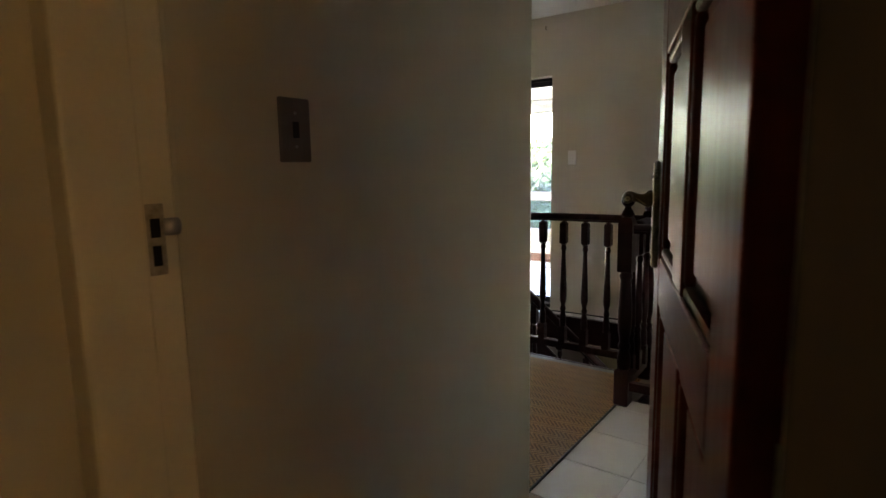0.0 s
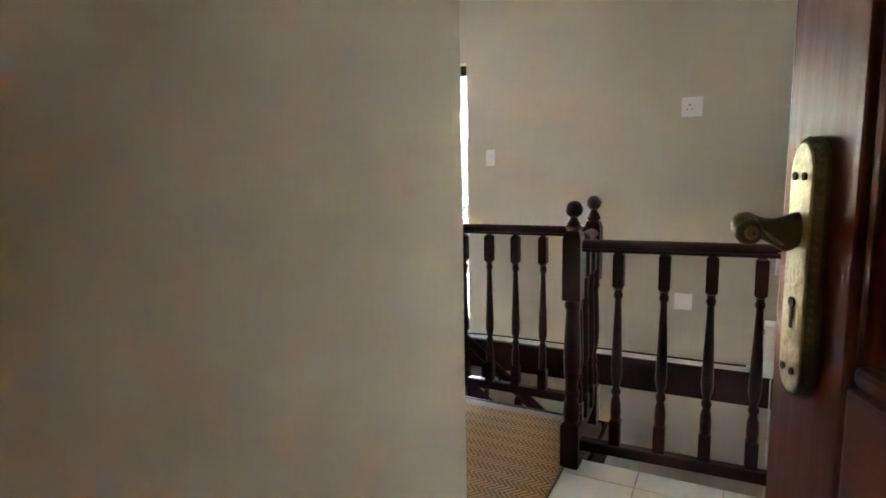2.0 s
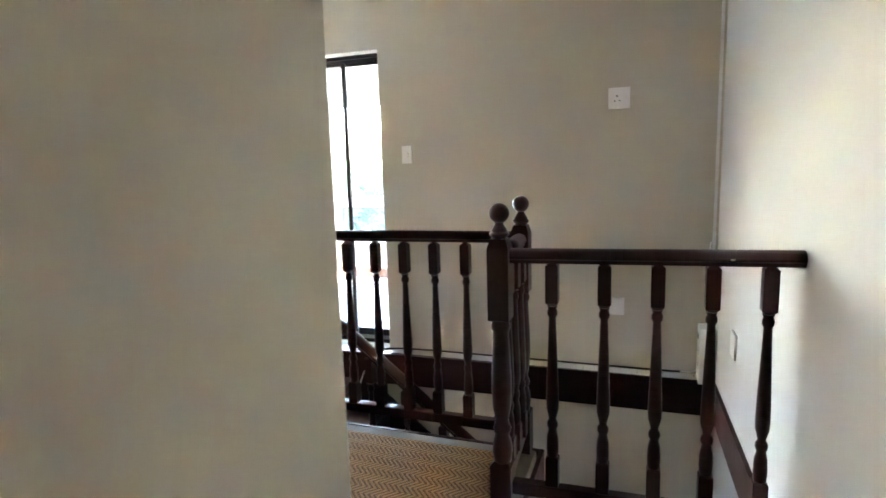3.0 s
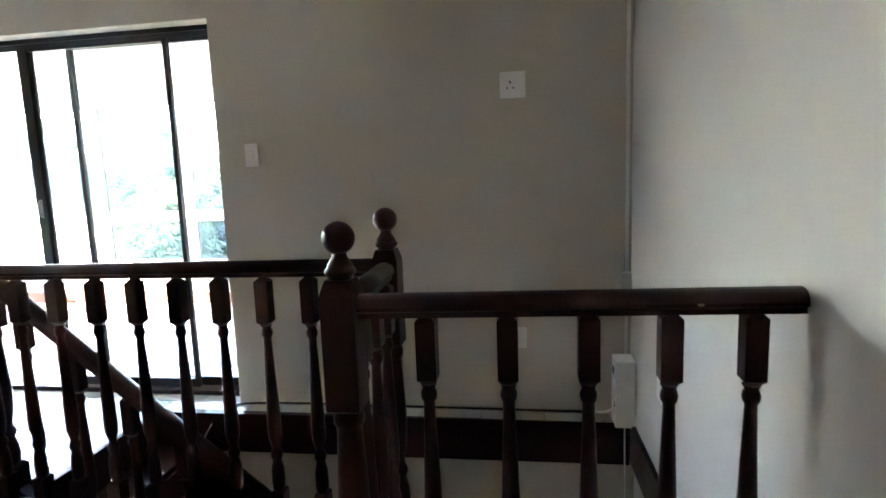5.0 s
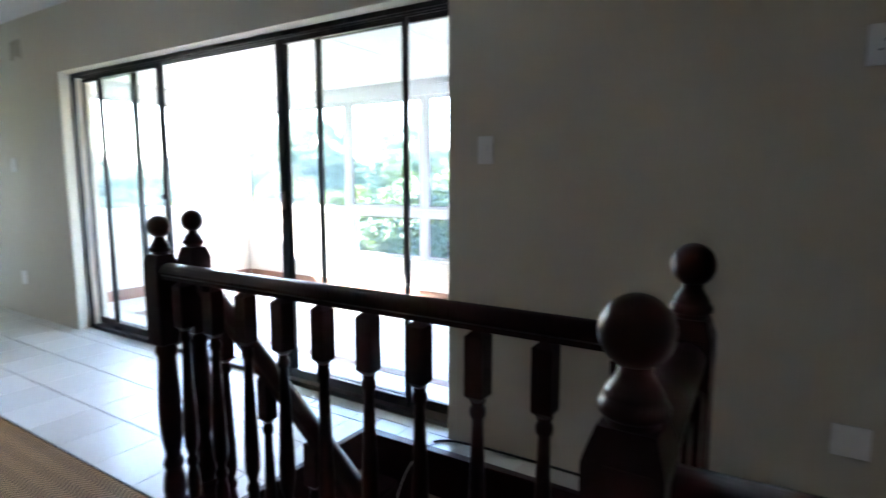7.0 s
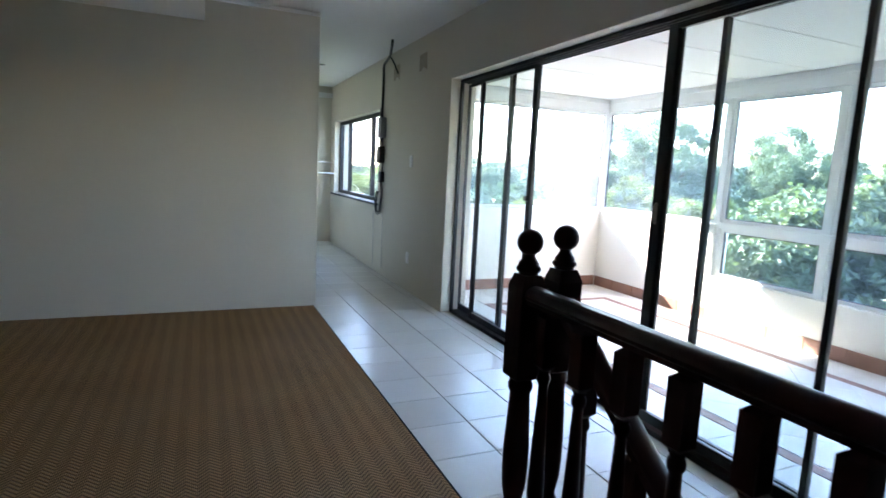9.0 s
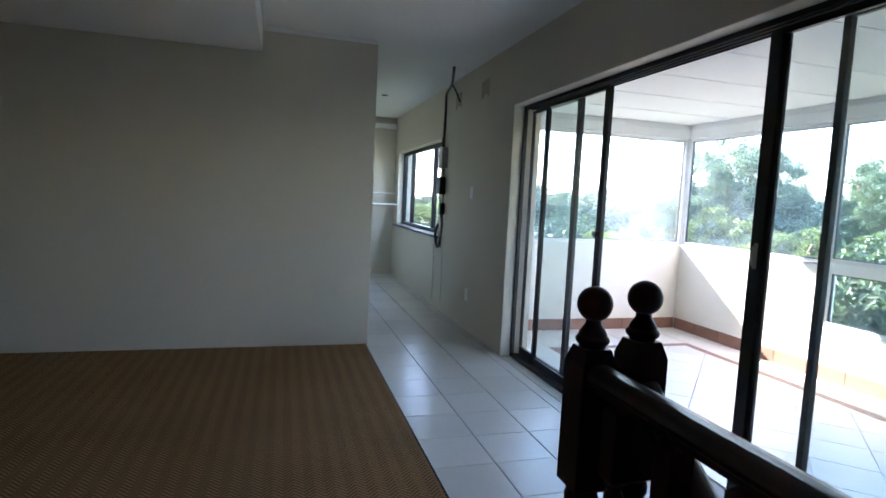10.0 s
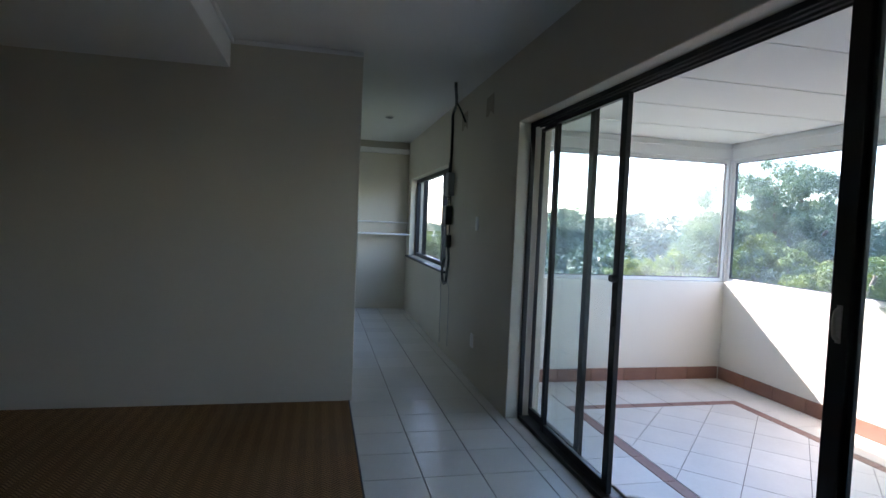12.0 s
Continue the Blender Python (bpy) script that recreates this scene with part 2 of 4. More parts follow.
def tube(bm, pts, r, seg=8):
    """A round cable or bar through points."""
    pts = [Vector(p) for p in pts]
    rings = []
    for i, p in enumerate(pts):
        d = (pts[min(i + 1, len(pts) - 1)] - pts[max(i - 1, 0)]).normalized()
        u = d.cross(Vector((0.3, 0.9, 0.31))).normalized()
        w = d.cross(u)
        rings.append([bm.verts.new(p + r * (math.cos(2 * math.pi * k / seg) * u + math.sin(2 * math.pi * k / seg) * w)) for k in range(seg)])
    for a, c in zip(rings, rings[1:]):
        for k in range(seg):
            bm.faces.new((a[k], a[(k + 1) % seg], c[(k + 1) % seg], c[k])).smooth = True
    bm.faces.new(rings[0][::-1])
    bm.faces.new(rings[-1])
    return bm


def smooth_path(pts, n=6):
    """Catmull-Rom through points."""
    pts = [Vector(p) for p in pts]
    out = []
    for i in range(len(pts) - 1):
        p0, p1, p2, p3 = pts[max(i - 1, 0)], pts[i], pts[i + 1], pts[min(i + 2, len(pts) - 1)]
        for k in range(n):
            t = k / n
            out.append(0.5 * (2 * p1 + (p2 - p0) * t + (2 * p0 - 5 * p1 + 4 * p2 - p3) * t * t + (3 * p1 - p0 - 3 * p2 + p3) * t ** 3))
    return out + [pts[-1]]


def mesh_of(name, bm, mat):
    bmesh.ops.recalc_face_normals(bm, faces=bm.faces)
    me = bpy.data.meshes.new(name)
    bm.to_mesh(me)
    bm.free()
    me.materials.append(mat)
    return me


def part(name, bm, mat, parent=None, label=""):
    ob = new(name, mesh_of(name, bm, mat))
    ob.parent = parent
    if label:
        tagged(ob, label)
    return ob


def thing(name, label, category, m=None, group="", kind=""):
    ob = new(name)
    ob.empty_display_size = 0.05
    if m is not None:
        ob.matrix_basis = m
    return tagged(ob, label, category, group, kind)


def structure(name, bm, mat, label, category):
    return tagged(part(name, bm, mat), label, category, kind="structure")


def grid_solid(us, vs, solid, w0, w1, place):
    """A slab of cells between w0 and w1; solid(u, v) tells which cells are filled."""
    bm = bmesh.new()
    us, vs = sorted(set(us)), sorted(set(vs))
    full = {(i, j) for i in range(len(us) - 1) for j in range(len(vs) - 1) if solid((us[i] + us[i + 1]) / 2, (vs[j] + vs[j + 1]) / 2)}

    def q(*c):
        bm.faces.new([bm.verts.new(place(*k)) for k in c])
    for i, j in full:
        a, b2, c, d = us[i], us[i + 1], vs[j], vs[j + 1]
        for w in (w0, w1):
            q((a, c, w), (b2, c, w), (b2, d, w), (a, d, w))
        if (i - 1, j) not in full:
            q((a, c, w0), (a, d, w0), (a, d, w1), (a, c, w1))
        if (i + 1, j) not in full:
            q((b2, c, w0), (b2, d, w0), (b2, d, w1), (b2, c, w1))
        if (i, j - 1) not in full:
            q((a, c, w0), (b2, c, w0), (b2, c, w1), (a, c, w1))
        if (i, j + 1) not in full:
            q((a, d, w0), (b2, d, w0), (b2, d, w1), (a, d, w1))
    bmesh.ops.remove_doubles(bm, verts=bm.verts, dist=1e-5)
    bmesh.ops.recalc_face_normals(bm, faces=bm.faces)
    sharp = [e for e in bm.edges if len(e.link_faces) == 2 and e.calc_face_angle(0) > 1.0 and e.is_convex]
    bmesh.ops.bevel(bm, geom=sharp, offset=0.007, segments=2, affect="EDGES", profile=0.5)
    return bm


def wall_y(name, x0, x1, z0, z1, y0, y1, holes=(), mat=PAINT, label="smooth cream painted plaster wall"):
    us = [x0, x1] + [h[i] for h in holes for i in (0, 1)]
    vs = [z0, z1] + [h[i] for h in holes for i in (2, 3)]
    bm = grid_solid(us, vs, lambda u, v: not any(h[0] < u < h[1] and h[2] < v < h[3] for h in holes), y0, y1, lambda u, v, w: (u, w, v))
    return structure(name, bm, mat, label, "wall")


def wall_x(name, y0, y1, z0, z1, x0, x1, mat=PAINT, label="smooth cream painted plaster wall"):
    bm = grid_solid([y0, y1], [z0, z1], lambda u, v: True, x0, x1, lambda u, v, w: (w, u, v))
    return structure(name, bm, mat, label, "wall")


# ---------------------------------------------------------------- plan (metres)
NY = 6.10            # inner face of the window wall
RX = -0.14           # stairwell corner: the wall beside it runs slightly askew
RXW = -0.07          # floor and slabs run under that wall
LX = -6.44           # wall across the hall
LEND = 5.04         # where that wall ends and the passage begins
CEIL, LOWCEIL = 2.607, 2.408
D0, D1, DH = -5.953, -2.288, 2.105    # sliding door opening
W0, W1, WZ0, WZ1 = -10.63, -8.10, 0.867, 2.02   # passage window
PEND = -10.90        # end of the passage
SX, SEND = -0.992, 3.248              # short wall beside the room door
WELLX, WELLY = -2.70, 5.965           # stairwell opening
BX, BY = -6.807, 8.54                 # balcony parapets, inner faces
# balcony end, out of view, drawn in to keep side light off the hall
BR = -2.15
HALLS = -2.6          # unseen hall end behind the walk, set deep to cut bounced light

wall_y("wall_north", PEND - 0.2, 0.15, -0.004, 2.85, NY, 6.35, [(D0, D1, -0.1, DH), (W0, W1, WZ0, WZ1)])


def east(y):
    return -0.10 - (y - 4.418) * 0.0238


def lean(ob):
    """Turn a straight run along y to follow the askew wall."""
    for v in ob.data.vertices:
        v.co.x += east(v.co.y) - RX


we = wall_x("wall_east", 1.97, NY - 0.003, -2.7, 2.85, RX, 0.14, PALE, "smooth plaster wall, paint whitened to suggest sky light")
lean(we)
wall_x("wall_west", HALLS, LEND, -0.004, 2.85, LX - 0.22, LX)
wall_y("wall_passage_south", PEND, LX - 0.223, -0.004, 2.85, LEND - 0.2, LEND - 0.003)
wall_x("wall_passage_end", LEND - 0.2, NY - 0.003, -0.004, 2.85, PEND - 0.2, PEND - 0.003)
wall_x("wall_switch", 1.975, SEND, -0.004, 2.85, SX - 0.15, SX)
# unseen closing wall, placed far back to dim the hall
wall_y("wall_hall_south", LX - 0.2, SX - 0.155, -0.004, 2.85, HALLS - 0.2, HALLS - 0.003)
wall_x("wall_hall_east", 0.5, 1.817, -0.004, 2.85, SX - 0.153, SX - 0.003)
wall_y("wall_room_door", SX - 0.15, 2.4, -0.004, 2.85, 1.86, 1.972, [(-1.0, -0.05, -0.1, 2.1)])
wall_y("wall_room_north", SX - 0.003, 2.2, -0.004, 2.6, 1.82, 1.857, [(-1.0, -0.05, -0.1, 2.1)], TAN, "unseen tan plaster wall, kept dark to cut bounce round the doorway")
# unseen room walls: depth and tan colour picked to hold down bounced light
wall_y("wall_room_south", SX - 0.15, 2.4, -0.004, 2.85, -5.2, -5.0, (), TAN, "unseen tan plaster wall, kept dark to cut bounce")
# unseen east wall; its window opening is added to light the doorway
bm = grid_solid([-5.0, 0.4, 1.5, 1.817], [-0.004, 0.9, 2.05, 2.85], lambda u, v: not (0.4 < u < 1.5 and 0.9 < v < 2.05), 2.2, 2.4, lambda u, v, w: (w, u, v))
structure("wall_room_east", bm, TAN, "unseen tan wall with an added window opening", "wall")
# folded cloth added over that opening
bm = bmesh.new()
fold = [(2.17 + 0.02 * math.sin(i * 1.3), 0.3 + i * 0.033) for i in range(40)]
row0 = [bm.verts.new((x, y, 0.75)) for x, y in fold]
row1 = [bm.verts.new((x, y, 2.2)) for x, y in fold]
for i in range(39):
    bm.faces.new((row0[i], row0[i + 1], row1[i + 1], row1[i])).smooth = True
tagged(part("curtain", bm, WARM_FILTER), "unseen brown cloth added to warm the room light", "curtain", kind="structure")
wall_x("wall_room_west", -5.0, 0.5, -0.004, 2.85, SX - 0.15, SX - 0.003, TAN, "unseen tan plaster wall, kept dark to cut bounce")
wall_y("wall_well_north", WELLX - 0.3, RXW, -2.7, -0.18, WELLY + 0.012, NY + 0.1)
wall_y("wall_well_south", WELLX - 0.3, RXW, -2.7, -0.18, 4.3, 4.5)
wall_x("wall_well_west", 4.5, WELLY + 0.012, -2.7, -0.18, WELLX - 0.3, WELLX - 0.02)
structure("floor_below", box(bmesh.new(), WELLX - 0.3, 4.3, -2.8, RXW, NY, -2.7), TILE, "pale tiled floor of the level below", "floor")


def floor_solid(u, v):
    well = (WELLX < u < RXW and 4.93 < v < WELLY) or (-1.0 < u < RXW and 4.50 < v < WELLY)
    return not well


FLOOR = grid_solid([PEND - 0.2, WELLX, -1.0, RXW, 2.4], [-5.2, 4.5, 4.93, WELLY, NY + 0.25], floor_solid, -0.18, -0.006, lambda u, v, w: (u, v, w))
floor = structure("floor", FLOOR, GROUT, "pale ceramic tiled floor with grey grout", "floor")

bm = bmesh.new()
box(bm, PEND - 0.2, -5.2, CEIL, 2.4, 6.35, CEIL + 0.2)
box(bm, LX + 0.002, HALLS, LOWCEIL, SX - 0.155, 4.113, CEIL - 0.002, 0.006)
ceiling = structure("ceiling", bm, WHITE, "white painted ceiling with a lower bulkhead over the hall", "ceiling")
structure("roof", box(bmesh.new(), PEND - 0.6, -5.6, 2.86, 2.8, 6.45, 3.0), ROOF, "flat roof over the house", "roof")

# cornices
bm = bmesh.new()
box(bm, LX + 0.001, 4.118, CEIL - 0.034, LX + 0.022, LEND - 0.002, CEIL - 0.001, 0.008)
box(bm, LX + 0.023, 4.116, CEIL - 0.034, SX - 0.16, 4.138, CEIL - 0.001, 0.008)
for i in range(18):
    y = 4.18 + i * 0.047
    box(bm, LX + 0.019, y, CEIL - 0.027, LX + 0.026, y + 0.025, CEIL - 0.013)
structure("cornice", bm, WHITE, "white moulded plaster cornice with small dentils", "cornice")

# sisal carpet, cut round the stairwell
bm = grid_solid([LX + 0.003, WELLX, -1.065], [HALLS + 0.01, 4.84, 5.02], lambda u, v: v < 4.84 or u < WELLX, -0.005, 0.006, lambda u, v, w: (u, v, w))
tagged(part("sisal_carpet", bm, SISAL), "brown herringbone woven sisal carpet on the hall floor", "carpet", kind="structure")
bm = bmesh.new()
tube(bm, [(LX, 5.018, 0.003), (WELLX - 0.05, 5.018, 0.003)], 0.006)
tube(bm, [(-1.062, SEND - 0.3, 0.003), (-1.062, 4.39, 0.003)], 0.006)
tagged(part("carpet_binding", bm, BLACK), "dark bound edge of the sisal carpet", "carpet edging", kind="structure")

# ---------------------------------------------------------------- room door and its frame
JL, JR = -0.935, -0.097
frame_ob = thing("door_frame", "cream painted door frame round the room doorway", "door frame", kind="structure")
for name, xa, xb, xc in (("jamb", -1.0, JL, JL - 0.02), ("jamb", -0.05, JR, JR + 0.02)):
    bm = bmesh.new()
    box(bm, min(xa, xb), 1.796, 0, max(xa, xb), 1.900, 2.1, 0.007)
    box(bm, min(xa, xc), 1.9005, 0, max(xa, xc), 1.957, 2.1, 0.006)
    part(name, bm, JAMB, frame_ob)
# strip added over the right jamb to darken it like shade
bm = box(bmesh.new(), JR + 0.001, 1.7905, 0, -0.051, 1.7955, 2.1, 0.002)
part("shade_strip", bm, JAMB_SHADE, frame_ob, "dark strip standing in for shade on the jamb")
part("head", box(bmesh.new(), -1.0, 1.796, 2.04, -0.05, 1.957, 2.1, 0.006), JAMB, frame_ob)
part("strike_plate", box(bmesh.new(), JL - 0.0225, 1.905, 1.145, JL - 0.0185, 1.935, 1.258, 0.0015), SMEAR, frame_ob, "paint-smeared metal strike plate")
part("keep", box(bmesh.new(), JL - 0.0195, 1.912, 1.205, JL - 0.0175, 1.927, 1.235), HOLE, frame_ob, "dark latch hole")
part("keep", box(bmesh.new(), JL - 0.0195, 1.913, 1.160, JL - 0.0175, 1.926, 1.192), HOLE, frame_ob, "dark bolt hole")
bm = bmesh.new()
tube(bm, smooth_path([(JL - 0.018, 1.933, 1.221), (JL - 0.013, 1.941, 1.221), (JL - 0.012, 1.949, 1.221), (JL - 0.016, 1.955, 1.221)], 4), 0.006, 10)
for v in bm.verts:
    v.co.z = 1.221 + (v.co.z - 1.221) * 2.4
part("lip", bm, STEEL, frame_ob, "bent metal lip")

# door leaf in its own frame: u along the leaf from the hinge, w out of the visible face
DOOR_M = Matrix(((-0.334, -0.943, 0, -0.156), (0.943, -0.334, 0, 1.99), (0, 0, 1, 0), (0, 0, 0, 1)))
door = thing("panelled_door", "open varnished red-brown wooden panelled door with brass lever", "door", DOOR_M)
T = 0.04
for u0, u1, z0, z1, mt in ((-0.047, 0.07, 0.01, 2.03, MERANTI), (0.695, 0.815, 0.01, 2.03, MERANTI)):
    part("stile", box(bmesh.new(), u0, -T, z0, u1, 0, z1, 0.004), mt, door)
for z0, z1 in ((0.01, 0.21), (1.02, 1.12), (1.515, 1.615), (1.92, 2.03)):
    part("rail", box(bmesh.new(), 0.0705, -T + 0.0005, z0, 0.6945, -0.0005, z1, 0.004), MERANTI_X, door)
for z0, z1 in ((0.2105, 1.0195), (1.1205, 1.5145), (1.6155, 1.9195)):
    part("muntin", box(bmesh.new(), 0.323, -T + 0.0005, z0, 0.438, -0.0005, z1, 0.004), MERANTI, door)
    for u0, u1 in ((0.0705, 0.3225), (0.4385, 0.6945)):
        bm = bmesh.new()
        box(bm, u0, -0.030, z0, u1, -0.019, z1)
        box(bm, u0 + 0.04, -0.03, z0 + 0.04, u1 - 0.04, -0.011, z1 - 0.04, 0.004)
        part("panel", bm, MERANTI, door)
        bm = bmesh.new()
        for a, b2, c, d in ((u0, u1, z0, z0 + 0.018), (u0, u1, z1 - 0.018, z1), (u0, u0 + 0.018, z0 + 0.018, z1 - 0.018), (u1 - 0.018, u1, z0 + 0.018, z1 - 0.018)):
            box(bm, a, -0.0195, c, b2, -0.004, d, 0.006)
        part("moulding", bm, MERANTI, door)
# lever handle on a long cast plate: thick body, sloping sides, flat worn face
HU, HZ = 0.757, 1.238
N = 14
outline = []
for i in range(N + 1):
    a = math.pi * i / N
    outline.append((0.0235 * math.cos(a), 1.286 + 0.028 * math.sin(a)))
for i in range(N + 1):
    a = math.pi + math.pi * i / N
    outline.append((0.0235 * math.cos(a), 1.112 + 0.025 * math.sin(a)))
PZ = 1.199


def plate_loft(steps):
    """Rings of the plate's outline, each (side shrink, end shrink, height out of the door)."""
    bm = bmesh.new()
    rings = [[bm.verts.new((HU + u * k, w, PZ + (z - PZ) * e)) for u, z in outline] for k, e, w in steps]
    for lo, hi in zip(rings, rings[1:]):
        for i in range(len(lo)):
            bm.faces.new((lo[i], lo[(i + 1) % len(lo)], hi[(i + 1) % len(lo)], hi[i]))
    bm.faces.new(rings[-1])
    bm.faces.new(rings[0][::-1])
    return bm


part("backplate_rim", plate_loft([(1, 1, 0), (1, 1, 0.004), (0.93, 0.985, 0.0065), (0.80, 0.965, 0.0105)]), TARNISH, door, "tarnished cast rim")
part("backplate", plate_loft([(0.79, 0.962, 0.010), (0.77, 0.958, 0.0118), (0.70, 0.945, 0.0124)]), BRASS, door, "worn mottled brass plate")
bm = bmesh.new()
for u, z in outline:
    bmesh.ops.create_icosphere(bm, subdivisions=1, radius=0.0027, matrix=Matrix.Translation((HU + u * 0.9, 0.0078, PZ + (z - PZ) * 0.98)))
for i in range(20):
    for sg in (-1, 1):
        bmesh.ops.create_icosphere(bm, subdivisions=1, radius=0.0022, matrix=Matrix.Translation((HU + sg * 0.0213, 0.0078, 1.117 + i * 0.0087)))
part("beading", bm, TARNISH, door, "fine cast beading round the plate")
bm = bmesh.new()
bmesh.ops.create_cone(bm, cap_ends=True, segments=16, radius1=0.0046, radius2=0.0046, depth=0.002, matrix=pose(HU, 0.0126, 1.172, 90))
box(bm, HU - 0.0022, 0.0116, 1.149, HU + 0.0022, 0.0136, 1.172)
part("keyhole", bm, HOLE, door, "dark keyhole")
for u in (-0.008, 0.008):
    for z in (1.281, 1.112):
        bm = bmesh.new()
        bmesh.ops.create_cone(bm, cap_ends=True, segments=12, radius1=0.0036, radius2=0.003, depth=0.003, matrix=pose(HU + u, 0.0128, z, 90))
        part("screw", bm, HOLE, door, "dark screw head")
# lever: flared collar, neck, then a waved grip turning back over the leaf to a rolled end
bm = bmesh.new()
way = smooth_path([(HU, 0.011, HZ), (HU, 0.022, HZ - 0.001), (HU - 0.001, 0.036, HZ - 0.002), (HU - 0.004, 0.049, HZ + 0.001), (HU - 0.010, 0.058, HZ + 0.004),
                   (HU - 0.019, 0.0625, HZ + 0.003), (HU - 0.028, 0.063, HZ - 0.001)], 5)
tube(bm, way, 0.0105, 14)
for v in bm.verts:
    k = v.co.y
    f = 1.0 + 0.55 * math.exp(-((k - 0.018) / 0.012) ** 2) - 0.12 * math.exp(-((k - 0.044) / 0.01) ** 2)
    v.co.z = HZ + (v.co.z - HZ) * f - 0.004 * math.exp(-((k - 0.022) / 0.012) ** 2)
    v.co.x = HU + (v.co.x - HU) * (0.85 if k < 0.04 else 1.0)
bmesh.ops.create_uvsphere(bm, u_segments=16, v_segments=10, radius=0.0108, matrix=Matrix.Translation((HU - 0.029, 0.063, HZ - 0.001)))
for f in bm.faces:
    f.smooth = True
lever = part("lever", bm, TARNISH, door, "waved tarnished brass lever with a rolled end")
bm = bmesh.new()
lathe(bm, [(0.0030, 0.0), (0.0050, 0.0005), (0.0060, 0.0020), (0.0058, 0.004)], seg=14)
bmesh.ops.transform(bm, matrix=Matrix.Translation((HU - 0.0395, 0.0635, HZ - 0.001)) @ Matrix.Rotation(radians(90), 4, "Y"), verts=bm.verts)
part("lever_end", bm, BRASS, lever, "worn bright rim of the rolled end")
# a lighter ridge sweeping along the grip, laid in for its highlight
bm = bmesh.new()
tube(bm, smooth_path([(HU - 0.006, 0.026, HZ - 0.0145), (HU - 0.009, 0.036, HZ - 0.0085), (HU - 0.013, 0.048, HZ + 0.001), (HU - 0.021, 0.059, HZ + 0.0085), (HU - 0.030, 0.063, HZ + 0.0095)], 5), 0.0016, 6)
part("ridge", bm, BRASS, lever, "lighter brass ridge in place of the grip's highlight")
for z in (0.3, 1.05, 1.8):
    bm = bmesh.new()
    bmesh.ops.create_cone(bm, cap_ends=True, segments=12, radius1=0.006, radius2=0.006, depth=0.09, matrix=pose(-0.05, -0.036, z))
    part("hinge", bm, TARNISH, door, "tarnished butt hinge")

# switch beside the room door
sw = thing("light_switch", "dull metal light switch plate on the cream wall", "light switch")
bm = bmesh.new()
box(bm, SX, 2.190, 1.323, SX + 0.007, 2.267, 1.450, 0.0045)
part("plate", bm, DULL, sw)
part("rocker", box(bmesh.new(), SX + 0.006, 2.221, 1.371, SX + 0.0095, 2.236, 1.403, 0.001), HOLE, sw, "black rocker")
for z in (1.354, 1.420):
    bm = bmesh.new()
    bmesh.ops.create_cone(bm, cap_ends=True, segments=10, radius1=0.0035, radius2=0.003, depth=0.003, matrix=pose(SX + 0.0075, 2.2285, z, 0, 90))
    part("screw", bm, STEEL, sw, "bright screw head")

# ---------------------------------------------------------------- stair balustrade
NEWEL = [(0.030, 0.20), (0.036, 0.215), (0.040, 0.25), (0.036, 0.285), (0.028, 0.315), (0.033, 0.325), (0.036, 0.337), (0.033, 0.348), (0.027, 0.36), (0.027, 0.375), (0.036, 0.42),
         (0.0395, 0.48), (0.039, 0.54), (0.035, 0.62), (0.031, 0.69), (0.031, 0.705), (0.037, 0.715), (0.038, 0.728), (0.034, 0.74), (0.03, 0.755)]
CAP = [(0.0265, 1.038), (0.0265, 1.046), (0.0305, 1.049), (0.0338, 1.053), (0.0342, 1.058), (0.0320, 1.063), (0.0280, 1.0655), (0.0285, 1.069), (0.0265, 1.074), (0.0210, 1.082), (0.0165, 1.089), (0.0155, 1.100)]
BALUSTER = [(0.017, 0.245), (0.020, 0.256), (0.0215, 0.285), (0.020, 0.325), (0.014, 0.355), (0.018, 0.362), (0.0195, 0.372), (0.018, 0.382), (0.0125, 0.392), (0.014, 0.40),
            (0.0215, 0.43), (0.0225, 0.46), (0.021, 0.52), (0.0175, 0.62), (0.0145, 0.70), (0.0125, 0.765), (0.017, 0.772), (0.0185, 0.781), (0.017, 0.79), (0.0135, 0.797), (0.018, 0.806)]


def chamfered_block(bm, h, z0, z1, c):
    """Square block with pyramid-chamfered ends."""
    rings = []
    for s, z in ((h - c, z0), (h, z0 + c), (h, z1 - c), (h - c, z1)):
        rings.append([bm.verts.new((sx * s, sy * s, z)) for sx, sy in ((-1, -1), (1, -1), (1, 1), (-1, 1))])
    for a, b2 in zip(rings, rings[1:]):
        for i in range(4):
            bm.faces.new((a[i], a[(i + 1) % 4], b2[(i + 1) % 4], b2[i]))
    bm.faces.new(rings[0][::-1])
    bm.faces.new(rings[-1])


